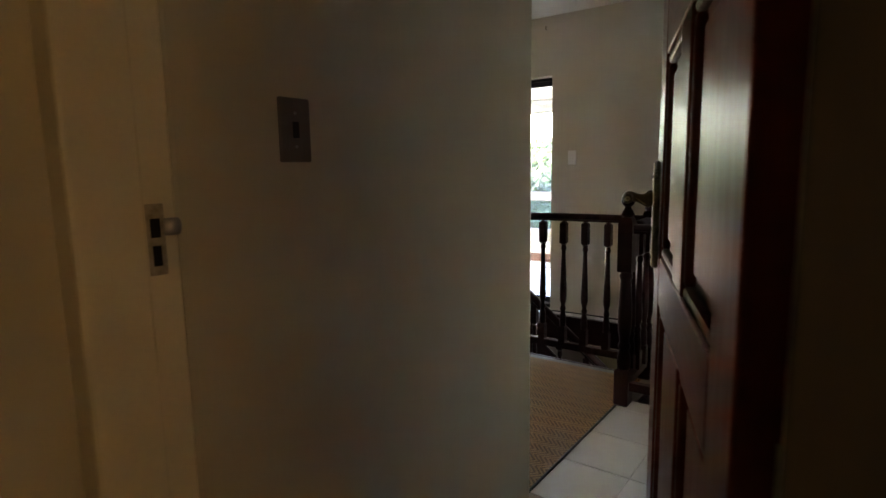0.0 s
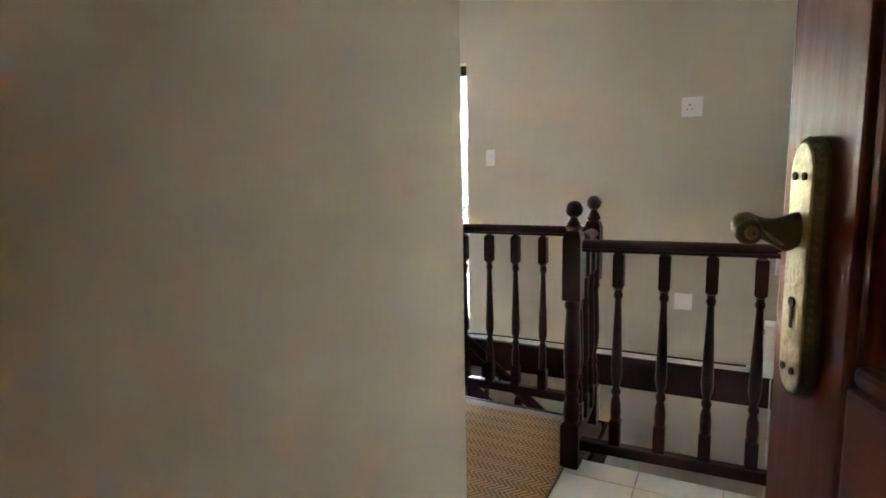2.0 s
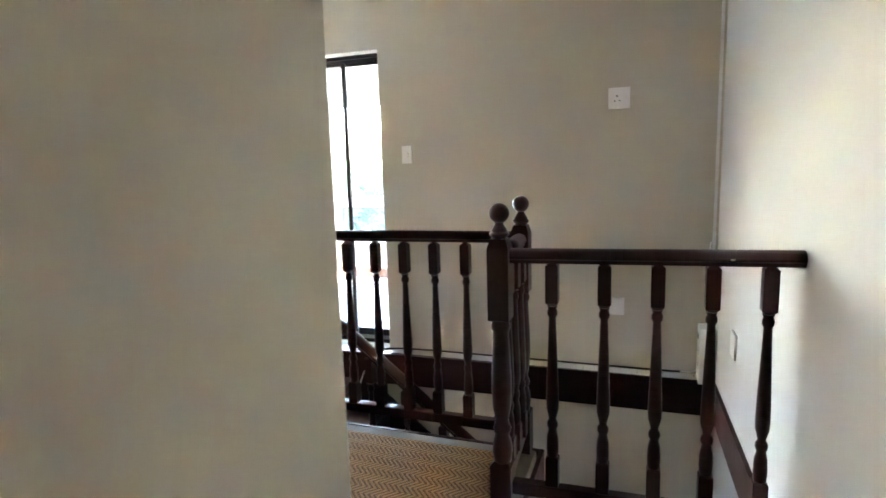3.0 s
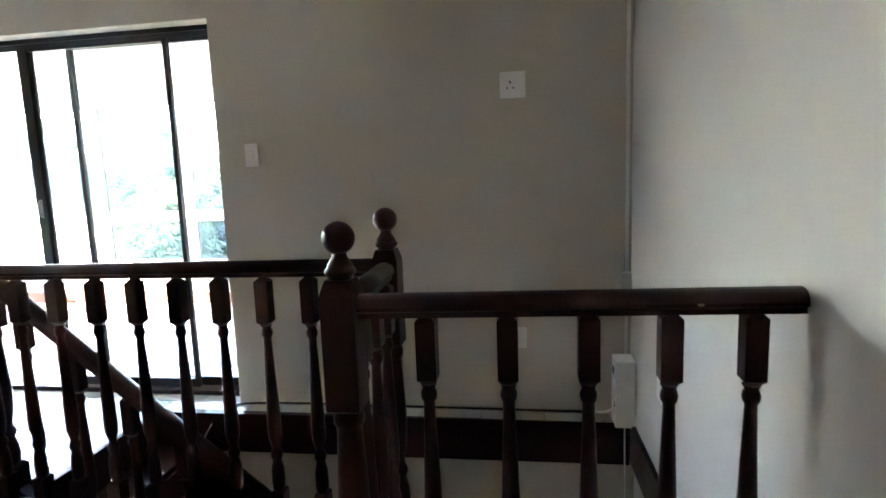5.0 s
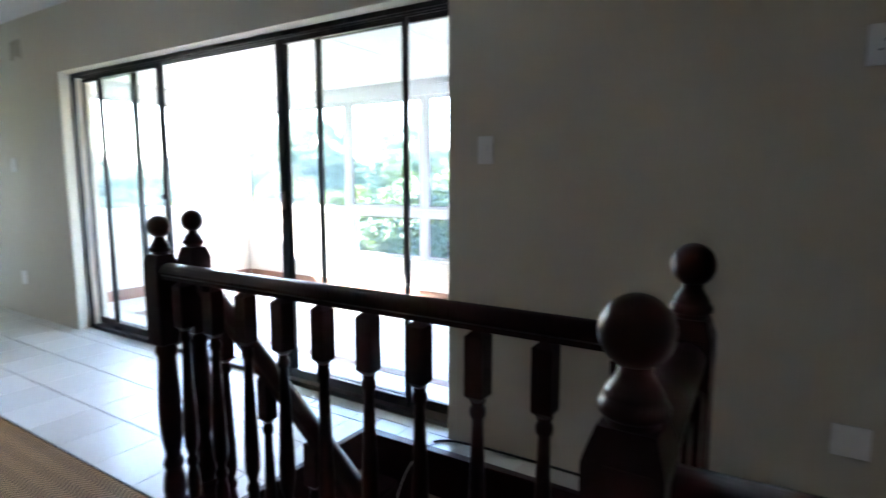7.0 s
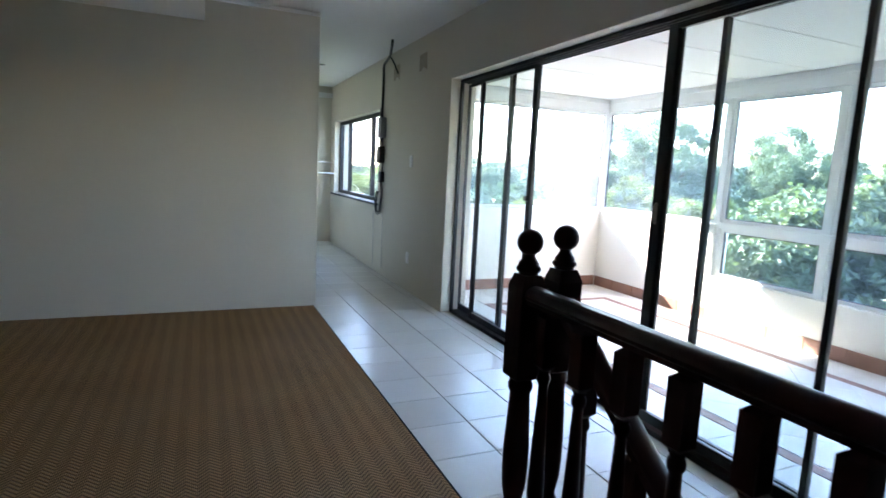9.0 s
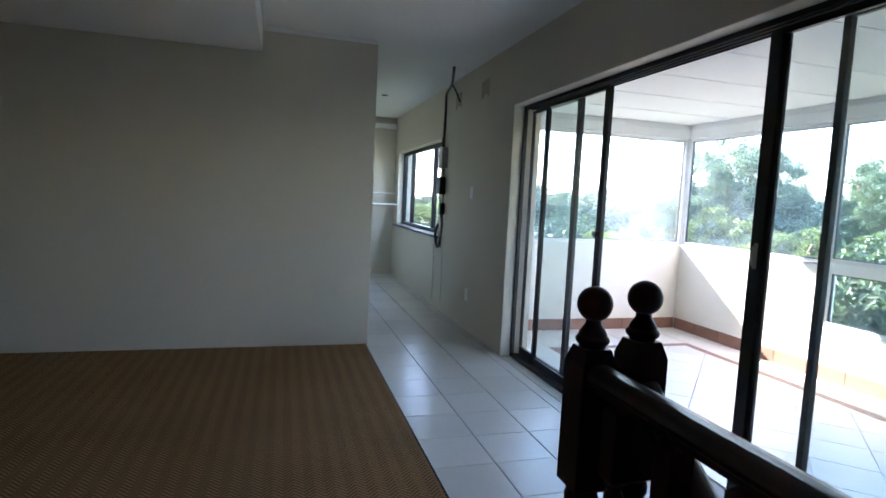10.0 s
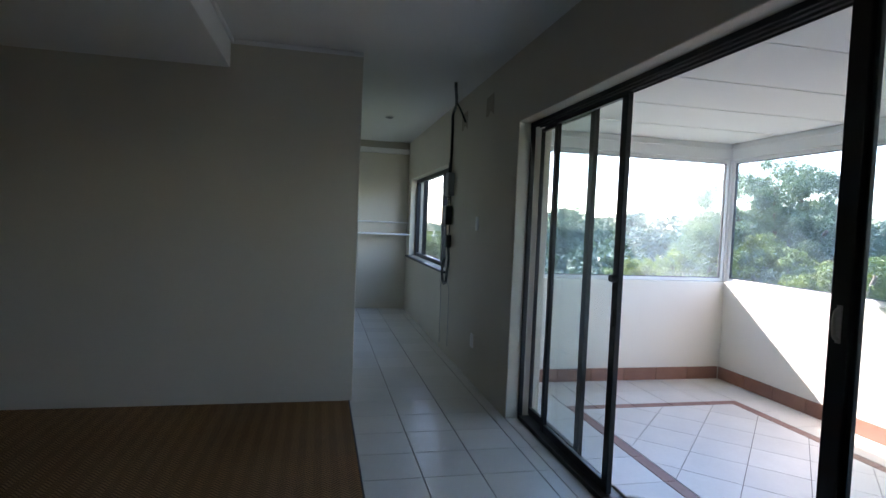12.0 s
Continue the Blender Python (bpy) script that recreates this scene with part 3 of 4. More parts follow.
def newel_meshes():
    bm = bmesh.new()
    chamfered_block(bm, 0.039, 0.0, 0.212, 0.012)
    lathe(bm, [(k * 0.93, z) for k, z in NEWEL], seg=20)
    chamfered_block(bm, 0.038, 0.748, 1.012, 0.004)
    shoulder = [[bm.verts.new((sx * h, sy * h, z)) for sx, sy in ((-1, -1), (1, -1), (1, 1), (-1, 1))] for h, z in ((0.037, 1.000), (0.037, 1.0115), (0.034, 1.021), (0.0275, 1.041))]
    for q0, q1 in zip(shoulder, shoulder[1:]):
        for i in range(4):
            bm.faces.new((q0[i], q0[(i + 1) % 4], q1[(i + 1) % 4], q1[i]))
    bm.faces.new(shoulder[0][::-1])
    bm.faces.new(shoulder[-1])
    lathe(bm, CAP, seg=20)
    post = mesh_of("newel_post", bm, DARKWOOD)
    bm = bmesh.new()
    bmesh.ops.create_uvsphere(bm, u_segments=24, v_segments=16, radius=0.0358, matrix=Matrix.Translation((0, 0, 1.129)))
    for f in bm.faces:
        f.smooth = True
    return post, mesh_of("finial", bm, DARKWOOD)


def baluster_mesh(z_low, z_top):
    bm = bmesh.new()
    chamfered_block(bm, 0.0225, z_low, 0.252, 0.006)
    lathe(bm, BALUSTER, seg=12)
    chamfered_block(bm, 0.0215, 0.803, z_top, 0.015)
    return mesh_of("baluster", bm, DARKWOOD)


POST, FINIAL = newel_meshes()
BAL = baluster_mesh(0.135, 0.962)


def put(name, me, parent, loc):
    ob = new(name, me)
    ob.parent = parent
    ob.location = loc
    return ob


def newel(parent, x, y, z=0.0):
    p = put("newel_post", POST, parent, (x, y, z))
    put("finial", FINIAL, p, (0, 0, 0))
    return p


def rail_section(bm, a, b2, w, h, round_top=True):
    """A handrail of width w and height h whose top centre runs from a to b2."""
    a, b2 = Vector(a), Vector(b2)
    d = (b2 - a).normalized()
    side = d.cross(Vector((0, 0, 1))).normalized()
    up = side.cross(d)
    prof = []
    if round_top:
        for i in range(9):
            t = math.pi * i / 8
            prof.append((w / 2 * math.cos(t), -0.026 + 0.026 * math.sin(t)))
        prof += [(-w / 2, -h * 0.66), (-w / 2 + 0.008, -h * 0.78), (-w / 2 + 0.008, -h), (w / 2 - 0.008, -h), (w / 2 - 0.008, -h * 0.78), (w / 2, -h * 0.66)]
    else:
        prof = [(w / 2 - 0.004, 0), (-w / 2 + 0.004, 0), (-w / 2, -0.004), (-w / 2, -h), (w / 2, -h), (w / 2, -0.004)]
    r0 = [bm.verts.new(a + side * s + up * z) for s, z in prof]
    r1 = [bm.verts.new(b2 + side * s + up * z) for s, z in prof]
    n = len(prof)
    for i in range(n):
        bm.faces.new((r0[i], r0[(i + 1) % n], r1[(i + 1) % n], r1[i])).smooth = round_top and i < 8
    bm.faces.new(r0[::-1])
    bm.faces.new(r1)
    return bm


AX, AY, BYR, CX, CY = -1.036, 4.418, 4.881, -2.625, 4.898
AYE = 4.447
bal = thing("landing_balustrade", "dark reddish wood balustrade with turned balusters round the stairwell", "balustrade")
newel(bal, AX, AY)
newel(bal, AX - 0.018, BYR)
newel(bal, CX, CY, -0.012)
for a, b2 in (((AX + 0.04, AY, 1.007), (east(AY) - 0.004, AYE, 1.014)), ((AX, AY + 0.04, 1.007), (AX - 0.018, BYR - 0.04, 1.007)), ((AX - 0.058, BYR, 1.013), (CX + 0.04, CY, 1.004))):
    part("handrail", rail_section(bmesh.new(), a, b2, 0.062, 0.05), DARKRAIL, bal)
    a2, b3 = (a[0], a[1], 0.14), (b2[0], b2[1], 0.14)
    part("bottom_rail", rail_section(bmesh.new(), a2, b3, 0.045, 0.045, False), DARKRAIL, bal)
for x in (-0.853, -0.680, -0.513, -0.351, -0.191):
    f = (x - AX) / (east(AY) - AX)
    put("baluster", BAL, bal, (x, AY + (AYE - AY) * f, 0.006 * f))
bm = bmesh.new()
bmesh.ops.create_icosphere(bm, subdivisions=2, radius=1.0, matrix=Matrix.Translation((-0.302, 4.4102, 0.984)) @ Matrix.Diagonal((0.008, 0.0022, 0.0035, 1)))
part("chip", bm, PATCH, bal, "small pale chip in the rail's varnish")
for i in range(10):
    put("baluster", BAL, bal, (-1.157 - i * 0.1505, BYR + 0.0016 * i, -0.001 * i))
for y in (4.533, 4.649, 4.765):
    put("baluster", BAL, bal, (AX, y, 0))

# ---------------------------------------------------------------- stairs going down inside the well
DY = 5.015
SLOPE = 0.80
stair = thing("staircase", "dark wood staircase going down into the tiled stairwell", "staircase")
GO, RISE = 0.235, 0.188
for i in range(10):
    x = WELLX + i * GO
    z = -(i + 1) * RISE
    part("tread", box(bmesh.new(), x - 0.02, 5.06, z - 0.035, x + GO, WELLY - 0.04, z, 0.005), DARKRAIL, stair)
    part("riser", box(bmesh.new(), x - 0.012, 5.065, z, x + 0.005, WELLY - 0.045, z + RISE - 0.036), DARKRAIL, stair)
for y0, y1 in ((5.02, 5.058), (WELLY - 0.038, WELLY - 0.017)):
    bm = bmesh.new()
    L = 10 * GO
    vs = [(WELLX + 0.002, -0.02), (WELLX + 0.12, -0.02), (WELLX + L + 0.1, -0.02 - (L - 0.02) * SLOPE), (WELLX + L + 0.1, -0.34 - L * SLOPE), (WELLX + 0.002, -0.34)]
    a = [bm.verts.new((x, y0, z)) for x, z in vs]
    c = [bm.verts.new((x, y1, z)) for x, z in vs]
    bm.faces.new(a)
    bm.faces.new(c[::-1])
    for i in range(5):
        bm.faces.new((a[i], a[(i + 1) % 5], c[(i + 1) % 5], c[i]))
    part("stringer", bm, DARKRAIL, stair)
sb = thing("stair_handrail", "dark wood sloping stair handrail with turned balusters", "stair railing")
newel(sb, CX, DY)
part("handrail", rail_section(bmesh.new(), (CX + 0.04, DY, 0.965), (CX + 2.2, DY, 0.965 - 2.16 * SLOPE), 0.062, 0.055), DARKRAIL, sb)
part("link", box(bmesh.new(), CX - 0.012, CY + 0.04, 0.955, CX + 0.012, DY - 0.04, 0.985, 0.004), DARKRAIL, sb)
for i in range(8):
    x = CX + 0.14 + i * 0.2
    put("baluster", BAL, sb, (x, DY, -(x - CX) * SLOPE - 0.03))
part("base_rail", rail_section(bmesh.new(), (CX + 0.04, DY, 0.115), (CX + 2.2, DY, 0.115 - 2.16 * SLOPE), 0.05, 0.06, False), DARKRAIL, sb)

# fascia boards round the opening
bm = bmesh.new()
box(bm, WELLX + 0.022, WELLY - 0.014, -0.205, east(WELLY) - 0.023, WELLY + 0.006, 0.012, 0.003)
for v in bm.verts:
    if v.co.y < WELLY - 0.004:
        v.co.y += 0.011 + 0.018 * (v.co.x + 0.16)
structure("fascia_north", bm, DARKRAIL, "dark wood fascia board along the stairwell edge", "fascia")
lean(structure("fascia_east", box(bmesh.new(), RX - 0.022, 4.52, -0.19, RX - 0.002, WELLY + 0.006, 0.012, 0.003), DARKRAIL, "dark wood fascia board on the stairwell wall", "fascia"))
structure("fascia_west", box(bmesh.new(), WELLX - 0.012, 5.06, -0.19, WELLX + 0.02, WELLY - 0.016, 0.004, 0.003), DARKRAIL, "dark wood nosing at the stair head", "fascia")
structure("fascia_south", box(bmesh.new(), WELLX + 0.022, 4.915, -0.17, AX + 0.05, 4.935, -0.002, 0.003), DARKRAIL, "dark wood fascia board below the balustrade", "fascia")
structure("fascia_return", box(bmesh.new(), AX + 0.0502, 4.502, -0.17, AX + 0.07, 4.935, -0.002, 0.003), DARKRAIL, "dark wood fascia board below the short balustrade", "fascia")
structure("fascia_landing", box(bmesh.new(), AX + 0.0702, 4.49, -0.17, east(4.5) - 0.024, 4.51, -0.01, 0.003), PAINT, "cream plaster edge of the landing slab", "fascia")

# ---------------------------------------------------------------- sliding door


def frame_piece(parent, name, x0, x1, y0, y1, z0, z1, mt):
    return part(name, box(bmesh.new(), x0, y0, z0, x1, y1, z1, 0.003), mt, parent)


sd = thing("sliding_door", "dark bronze aluminium four-panel sliding glass door standing partly open", "sliding door", kind="structure")
FY = 6.19
frame_piece(sd, "outer_jamb", D0, D0 + 0.014, FY, FY + 0.034, 0, DH, BRONZE)
frame_piece(sd, "outer_jamb", D1 - 0.026, D1, FY, FY + 0.108, 0, DH, BRONZE)
frame_piece(sd, "head_track", D0 + 0.0265, D1 - 0.0265, FY, FY + 0.108, DH - 0.026, DH, BRONZE)
for k in range(3):
    frame_piece(sd, "head_rib", D0 + 0.05, D1 - 0.05, FY + 0.008 + k * 0.038, FY + 0.014 + k * 0.038, DH - 0.038, DH - 0.0265, BRONZE)
frame_piece(sd, "sill_track", D0 + 0.0265, D1 - 0.0265, FY, FY + 0.108, 0, 0.028, BRONZE)


def door_panel(x0, x1, y, st0, st1, pull=None):
    p = frame_piece(sd, "door_panel", x0, x0 + st0, y, y + 0.030, 0.031, DH - 0.039, BRONZE)
    frame_piece(p, "stile", x1 - st1, x1, y, y + 0.030, 0.031, DH - 0.039, BRONZE)
    frame_piece(p, "rail", x0 + st0, x1 - st1, y + 0.002, y + 0.028, 0.031, 0.085, BRONZE)
    frame_piece(p, "rail", x0 + st0, x1 - st1, y + 0.002, y + 0.028, DH - 0.060, DH - 0.039, BRONZE)
    g = part("pane", box(bmesh.new(), x0 + st0 - 0.005, y + 0.014, 0.09, x1 - st1 + 0.005, y + 0.019, DH - 0.056), GLASS, p, "clear glass pane")
    g.visible_shadow = False
    if pull is not None:
        bm = bmesh.new()
        tube(bm, smooth_path([(pull, y - 0.001, 1.09), (pull, y - 0.016, 1.10), (pull, y - 0.02, 1.135), (pull, y - 0.016, 1.17), (pull, y - 0.001, 1.18)]), 0.006)
        box(bm, pull - 0.009, y - 0.004, 1.08, pull + 0.009, y - 0.0005, 1.19, 0.001)
        part("pull_handle", bm, STEEL, p, "small metal pull handle")
    return p


door_panel(D0 + 0.0205, -5.15, FY + 0.072, 0.006, 0.055)
lp = door_panel(-5.62, -4.748, FY + 0.036, 0.040, 0.054)
door_panel(-3.282, D1 - 0.027, FY + 0.072, 0.03, 0.022)
rp = door_panel(-3.570, -2.615, FY + 0.036, 0.064, 0.026, -3.535)
frame_piece(rp, "interlock", -3.5055, -3.490, FY + 0.052, FY + 0.07, 0.031, DH - 0.039, BRONZE)
bm = bmesh.new()
bmesh.ops.create_cone(bm, cap_ends=True, segments=16, radius1=0.022, radius2=0.018, depth=0.03, matrix=pose(-4.775, FY + 0.022, 1.135, 90))
box(bm, -4.769, FY + 0.024, 0.89, -4.757, FY + 0.037, 0.98, 0.003)
part("lock_knob", bm, BLACK, lp, "round black lock knob")

# ---------------------------------------------------------------- passage window
win = thing("window_1", "dark bronze aluminium window with three panes in the passage wall", "window", kind="structure")
wy = NY + 0.09
frame_piece(win, "window_frame", W0, W0 + 0.04, wy, wy + 0.06, WZ0, WZ1, BRONZE)
frame_piece(win, "window_frame", W1 - 0.04, W1, wy, wy + 0.06, WZ0, WZ1, BRONZE)
frame_piece(win, "window_frame", W0 + 0.0405, W1 - 0.0405, wy, wy + 0.06, WZ0, WZ0 + 0.05, BRONZE)
frame_piece(win, "window_frame", W0 + 0.0405, W1 - 0.0405, wy, wy + 0.06, WZ1 - 0.05, WZ1, BRONZE)
for x in (-10.03, -8.76):
    frame_piece(win, "mullion", x - 0.03, x + 0.03, wy + 0.002, wy + 0.058, WZ0 + 0.0505, WZ1 - 0.0505, BRONZE)
for x0, x1 in ((W0 + 0.04, -10.06), (-10.0, -8.79), (-8.73, W1 - 0.04)):
    g = part("pane", box(bmesh.new(), x0, wy + 0.028, WZ0 + 0.05, x1, wy + 0.033, WZ1 - 0.05), GLASS, win, "clear glass pane")
    g.visible_shadow = False
part("window_sill", box(bmesh.new(), W0 - 0.06, NY - 0.045, WZ0 - 0.03, W1 + 0.06, NY - 0.001, WZ0 - 0.002, 0.004), BRONZE, win, "dark window board")

# passage end shelves, downlight
for z, d in ((1.19, 0.30), (1.37, 0.12)):
    tagged(part("wall_shelf", box(bmesh.new(), PEND, LEND + 0.1, z - 0.022, PEND + d, NY - 0.004, z, 0.003), WHITE), "white board shelf fixed across the passage end wall", "shelf", "passage shelves")
structure("trim_passage", box(bmesh.new(), PEND, LEND, 2.42, PEND + 0.06, NY - 0.004, 2.50, 0.01), WHITE, "white timber pelmet across the passage end", "trim")
dl = thing("downlight", "small round recessed ceiling downlight, switched off", "ceiling light")
bm = bmesh.new()
lathe(bm, [(0.045, CEIL - 0.006), (0.048, CEIL - 0.004), (0.048, CEIL + 0.003)], -8.9, 5.53, 24)
part("rim", bm, STEEL, dl)
part("lamp", lathe(bmesh.new(), [(0.028, CEIL - 0.0075), (0.03, CEIL - 0.005)], -8.9, 5.53, 20), HOLE, dl, "unlit lamp")

# ---------------------------------------------------------------- plates on the walls


def plate_y(name, label, category, x, z, w, h, extra=None):
    """A wall plate on the window wall."""
    t = thing(name, label, category)
    part("plate", box(bmesh.new(), x - w / 2, NY - 0.011, z - h / 2, x + w / 2, NY - 0.001, z + h / 2, 0.003), PLASTIC, t)
    if extra == "switch":
        part("rocker", box(bmesh.new(), x - 0.011, NY - 0.015, z - 0.02, x + 0.011, NY - 0.0105, z + 0.02, 0.002), PLASTIC, t, "white rocker")
    if extra == "socket":
        for dx, dz, r in ((-0.012, 0.012, 0.0055), (-0.026, -0.016, 0.0042), (0.002, -0.016, 0.0042)):
            bm = bmesh.new()
            bmesh.ops.create_cone(bm, cap_ends=True, segments=12, radius1=r, radius2=r, depth=0.002, matrix=pose(x + dx, NY - 0.0115, z + dz, 90))
            part("pin_hole", bm, HOLE, t, "dark round pin hole")
        part("rocker", box(bmesh.new(), x + 0.02, NY - 0.015, z - 0.016, x + 0.042, NY - 0.0105, z + 0.016, 0.002), PLASTIC, t, "white rocker")
    return t


plate_y("light_switch", "white plastic light switch on cream wall beside sliding door", "light switch", -2.088, 1.393, 0.076, 0.122, "switch")
plate_y("power_socket", "white three-pin power socket high on the cream wall", "power socket", -0.703, 1.675, 0.125, 0.125, "socket")
plate_y("blanking_plate", "plain white blanking plate low on the cream wall", "wall plate", -0.71, 0.402, 0.11, 0.11)
plate_y("light_switch", "white light switch plate on the passage wall", "light switch", -6.885, 1.385, 0.07, 0.12, "switch")
plate_y("wall_plate", "white outlet plate low on the passage wall", "wall plate", -6.895, 0.36, 0.075, 0.12)
t = thing("wall_plate", "white outlet plate on the pale wall above stairs", "wall plate")
part("plate", box(bmesh.new(), east(5.455) - 0.012, 5.395, 0.335, east(5.455), 5.52, 0.46, 0.003), PLASTIC, t)

bm = bmesh.new()
tube(bm, smooth_path([(-2.34, NY + 0.004, 2.52), (-2.34, NY - 0.02, 2.52), (-2.338, NY - 0.032, 2.512), (-2.335, NY - 0.03, 2.497), (-2.335, NY - 0.018, 2.493)], 4), 0.004, 8)
tagged(part("wall_hook", bm, TARNISH), "small dark screw hook high on the cream wall", "hook")

# bare patches where wall lights were removed
for x, z in ((-7.48, 2.37), (-6.66, 2.36)):
    bm = bmesh.new()
    pts = [(-0.10, 0.075), (0.09, 0.085), (0.105, -0.09), (0.05, -0.06), (0.0, -0.05), (-0.06, -0.085), (-0.11, -0.08)]
    a = [bm.verts.new((x + u, NY - 0.003, z + v)) for u, v in pts]
    c = [bm.verts.new((x + u, NY + 0.002, z + v)) for u, v in pts]
    bm.faces.new(a)
    for i in range(len(a)):
        bm.faces.new((a[i], a[(i + 1) % len(a)], c[(i + 1) % len(a)], c[i]))
    tagged(part("plaster_patch", bm, PATCH), "ragged bare brown patch high on the cream wall", "wall patch", "wall patches", "structure")

# ---------------------------------------------------------------- trunking, control box and loose cables
tr = thing("cable_trunking", "white plastic cable trunking down the stairwell corner", "cable trunking")
part("channel", box(bmesh.new(), RX - 0.028, NY - 0.012, 0.74, RX - 0.012, NY - 0.001, CEIL - 0.045, 0.002), PLASTIC, tr)
part("junction", box(bmesh.new(), RX - 0.05, NY - 0.034, 0.618, RX + 0.002, NY - 0.001, 0.745, 0.005), PLASTIC, tr, "small white junction box")
part("channel", box(bmesh.new(), RX - 0.030, NY - 0.012, 0.30, RX - 0.014, NY - 0.001, 0.617, 0.002), PLASTIC, tr)
bm = bmesh.new()
tube(bm, smooth_path([(RX - 0.040, NY - 0.012, 0.742), (RX - 0.041, NY - 0.014, 0.79), (RX - 0.036, NY - 0.012, 0.82)], 4), 0.004)
part("cable", bm, PLASTIC, tr)
cb = thing("control_box", "white plastic control box fixed low in the stairwell corner", "control box")
part("case", box(bmesh.new(), RX - 0.095, 5.93, 0.0, RX - 0.001, 6.06, 0.335, 0.006), PLASTIC, cb)
part("display", box(bmesh.new(), RX - 0.0965, 5.985, 0.255, RX - 0.0945, 6.02, 0.29), HOLE, cb, "small dark display")
part("slot", box(bmesh.new(), RX - 0.0965, 5.95, 0.10, RX - 0.0945, 5.96, 0.125), HOLE, cb, "dark slot")
bm = bmesh.new()
tube(bm, smooth_path([(RX - 0.05, 5.94, 0.003), (RX - 0.052, 5.925, -0.06), (RX - 0.05, 5.925, -0.3), (RX - 0.05, 5.925, -0.9)]), 0.004)
part("cable", bm, PLASTIC, cb)
bm = bmesh.new()
tube(bm, smooth_path([(D1 - 0.03, 6.02, 0.005), (D1 + 0.05, 6.07, 0.008), (D1 + 0.3, NY - 0.006, 0.008), (-1.6, NY - 0.007, 0.009), (-1.0, NY - 0.006, 0.009), (-0.45, NY - 0.007, 0.009), (-0.32, NY - 0.01, 0.012)], 5), 0.006)
tagged(part("floor_cable", bm, BLACK), "black cable lying along the foot of the wall", "cable")
bm = bmesh.new()
tube(bm, smooth_path([(-0.33, NY - 0.01, 0.012), (-0.26, NY - 0.02, 0.02), (-0.21, NY - 0.05, 0.06)], 5), 0.0045)
tagged(part("white_lead", bm, PLASTIC), "short white lead curling up to the control box", "cable")
bm = bmesh.new()
tube(bm, smooth_path([(D1 + 0.0, 6.03, 0.006), (D1 - 0.02, 5.97, 0.008), (D1 - 0.06, 5.93, -0.03), (D1 - 0.13, 5.915, -0.15), (D1 - 0.2, 5.91, -0.35), (D1 - 0.26, 5.90, -0.42)], 5), 0.004)
tagged(part("hanging_lead", bm, PLASTIC), "thin pale cable hanging over the stairwell edge", "cable")

cab = thing("cable_bundle", "black cables and adapters hanging beside the passage window", "cable bundle")
bm = bmesh.new()
for dx in (0.0, 0.02):
    tube(bm, smooth_path([(-7.01 + dx, 5.88, CEIL), (-7.08 + dx, 5.90, 2.57), (-7.42 + dx, 5.99, 2.53), (-7.72 + dx, 6.05, 2.53), (-7.90 + dx, NY - 0.03, 2.50), (-7.95 + dx, NY - 0.016, 2.38), (-7.96 + dx, NY - 0.015, 2.15), (-7.97 + dx, NY - 0.015, 1.9)], 6), 0.012)
part("thick_cable", bm, BLACK, cab)
bm = bmesh.new()
tube(bm, smooth_path([(-7.42, 5.99, 2.53), (-7.40, 6.03, 2.46), (-7.37, 6.075, 2.34)], 5), 0.009)
part("thick_cable", bm, BLACK, cab)
for dx, r in ((-0.05, 0.006), (-0.02, 0.007), (0.01, 0.006), (0.035, 0.005)):
    rng = random.Random(int(dx * 1000) + 77)
    pts = [(-7.96 + dx, NY - 0.02, 2.02)]
    for z in (1.75, 1.55, 1.35, 1.15, 1.0, 0.88):
        pts.append((-7.85 + dx + rng.uniform(-0.03, 0.03), NY - rng.uniform(0.015, 0.05), z))
    pts += [(-7.83 + dx, NY - 0.05, 0.76 + rng.uniform(-0.02, 0.03)), (-7.93 + dx, NY - 0.055, 0.78), (-8.0 + dx, NY - 0.05, 0.90), (-7.94 + dx, NY - 0.04, 1.02)]
    part("cable", tube(bmesh.new(), smooth_path(pts, 6), r), BLACK, cab)
part("power_box", box(bmesh.new(), -7.95, NY - 0.07, 1.66, -7.80, NY - 0.002, 1.90, 0.008), GREYBOX, cab, "grey plastic power box")
part("adapter", box(bmesh.new(), -7.92, NY - 0.085, 1.36, -7.79, NY - 0.015, 1.56, 0.01), BLACK, cab, "black power adapter")
part("adapter", box(bmesh.new(), -7.86, NY - 0.07, 1.13, -7.78, NY - 0.015, 1.26, 0.008), BLACK, cab, "small black adapter")
for x, zb in ((-8.2, 0.06), (-7.82, 0.10)):
    bm = bmesh.new()
    tube(bm, smooth_path([(-7.92, NY - 0.05, 0.84), (x + 0.02, NY - 0.02, 0.72), (x, NY - 0.01, 0.55), (x + 0.01, NY - 0.01, zb)], 5), 0.0028, 6)
    part("thin_wire", bm, GREYBOX, cab)

# ---------------------------------------------------------------- balcony
structure("balcony_slab", box(bmesh.new(), BX - 0.2, 6.352, -0.28, BR + 0.2, BY + 0.2, -0.006), GROUT, "tiled balcony floor slab", "balcony floor")
PH = 0.93
LOWX = -5.135
LOWZ = 0.43
bm = grid_solid([6.352, BY + 0.2], [-0.28, PH], lambda u, v: True, BX - 0.2, BX, lambda u, v, w: (w, u, v))
structure("balcony_parapet_west", bm, OUTER, "cream painted plaster balcony parapet", "parapet")
bm = grid_solid([BX + 0.002, LOWX, BR + 0.2], [-0.28, LOWZ, PH], lambda u, v: u < LOWX or v < LOWZ, BY, BY + 0.2, lambda u, v, w: (u, w, v))
structure("balcony_parapet_north", bm, OUTER, "cream painted plaster parapet stepping down below a window", "parapet")
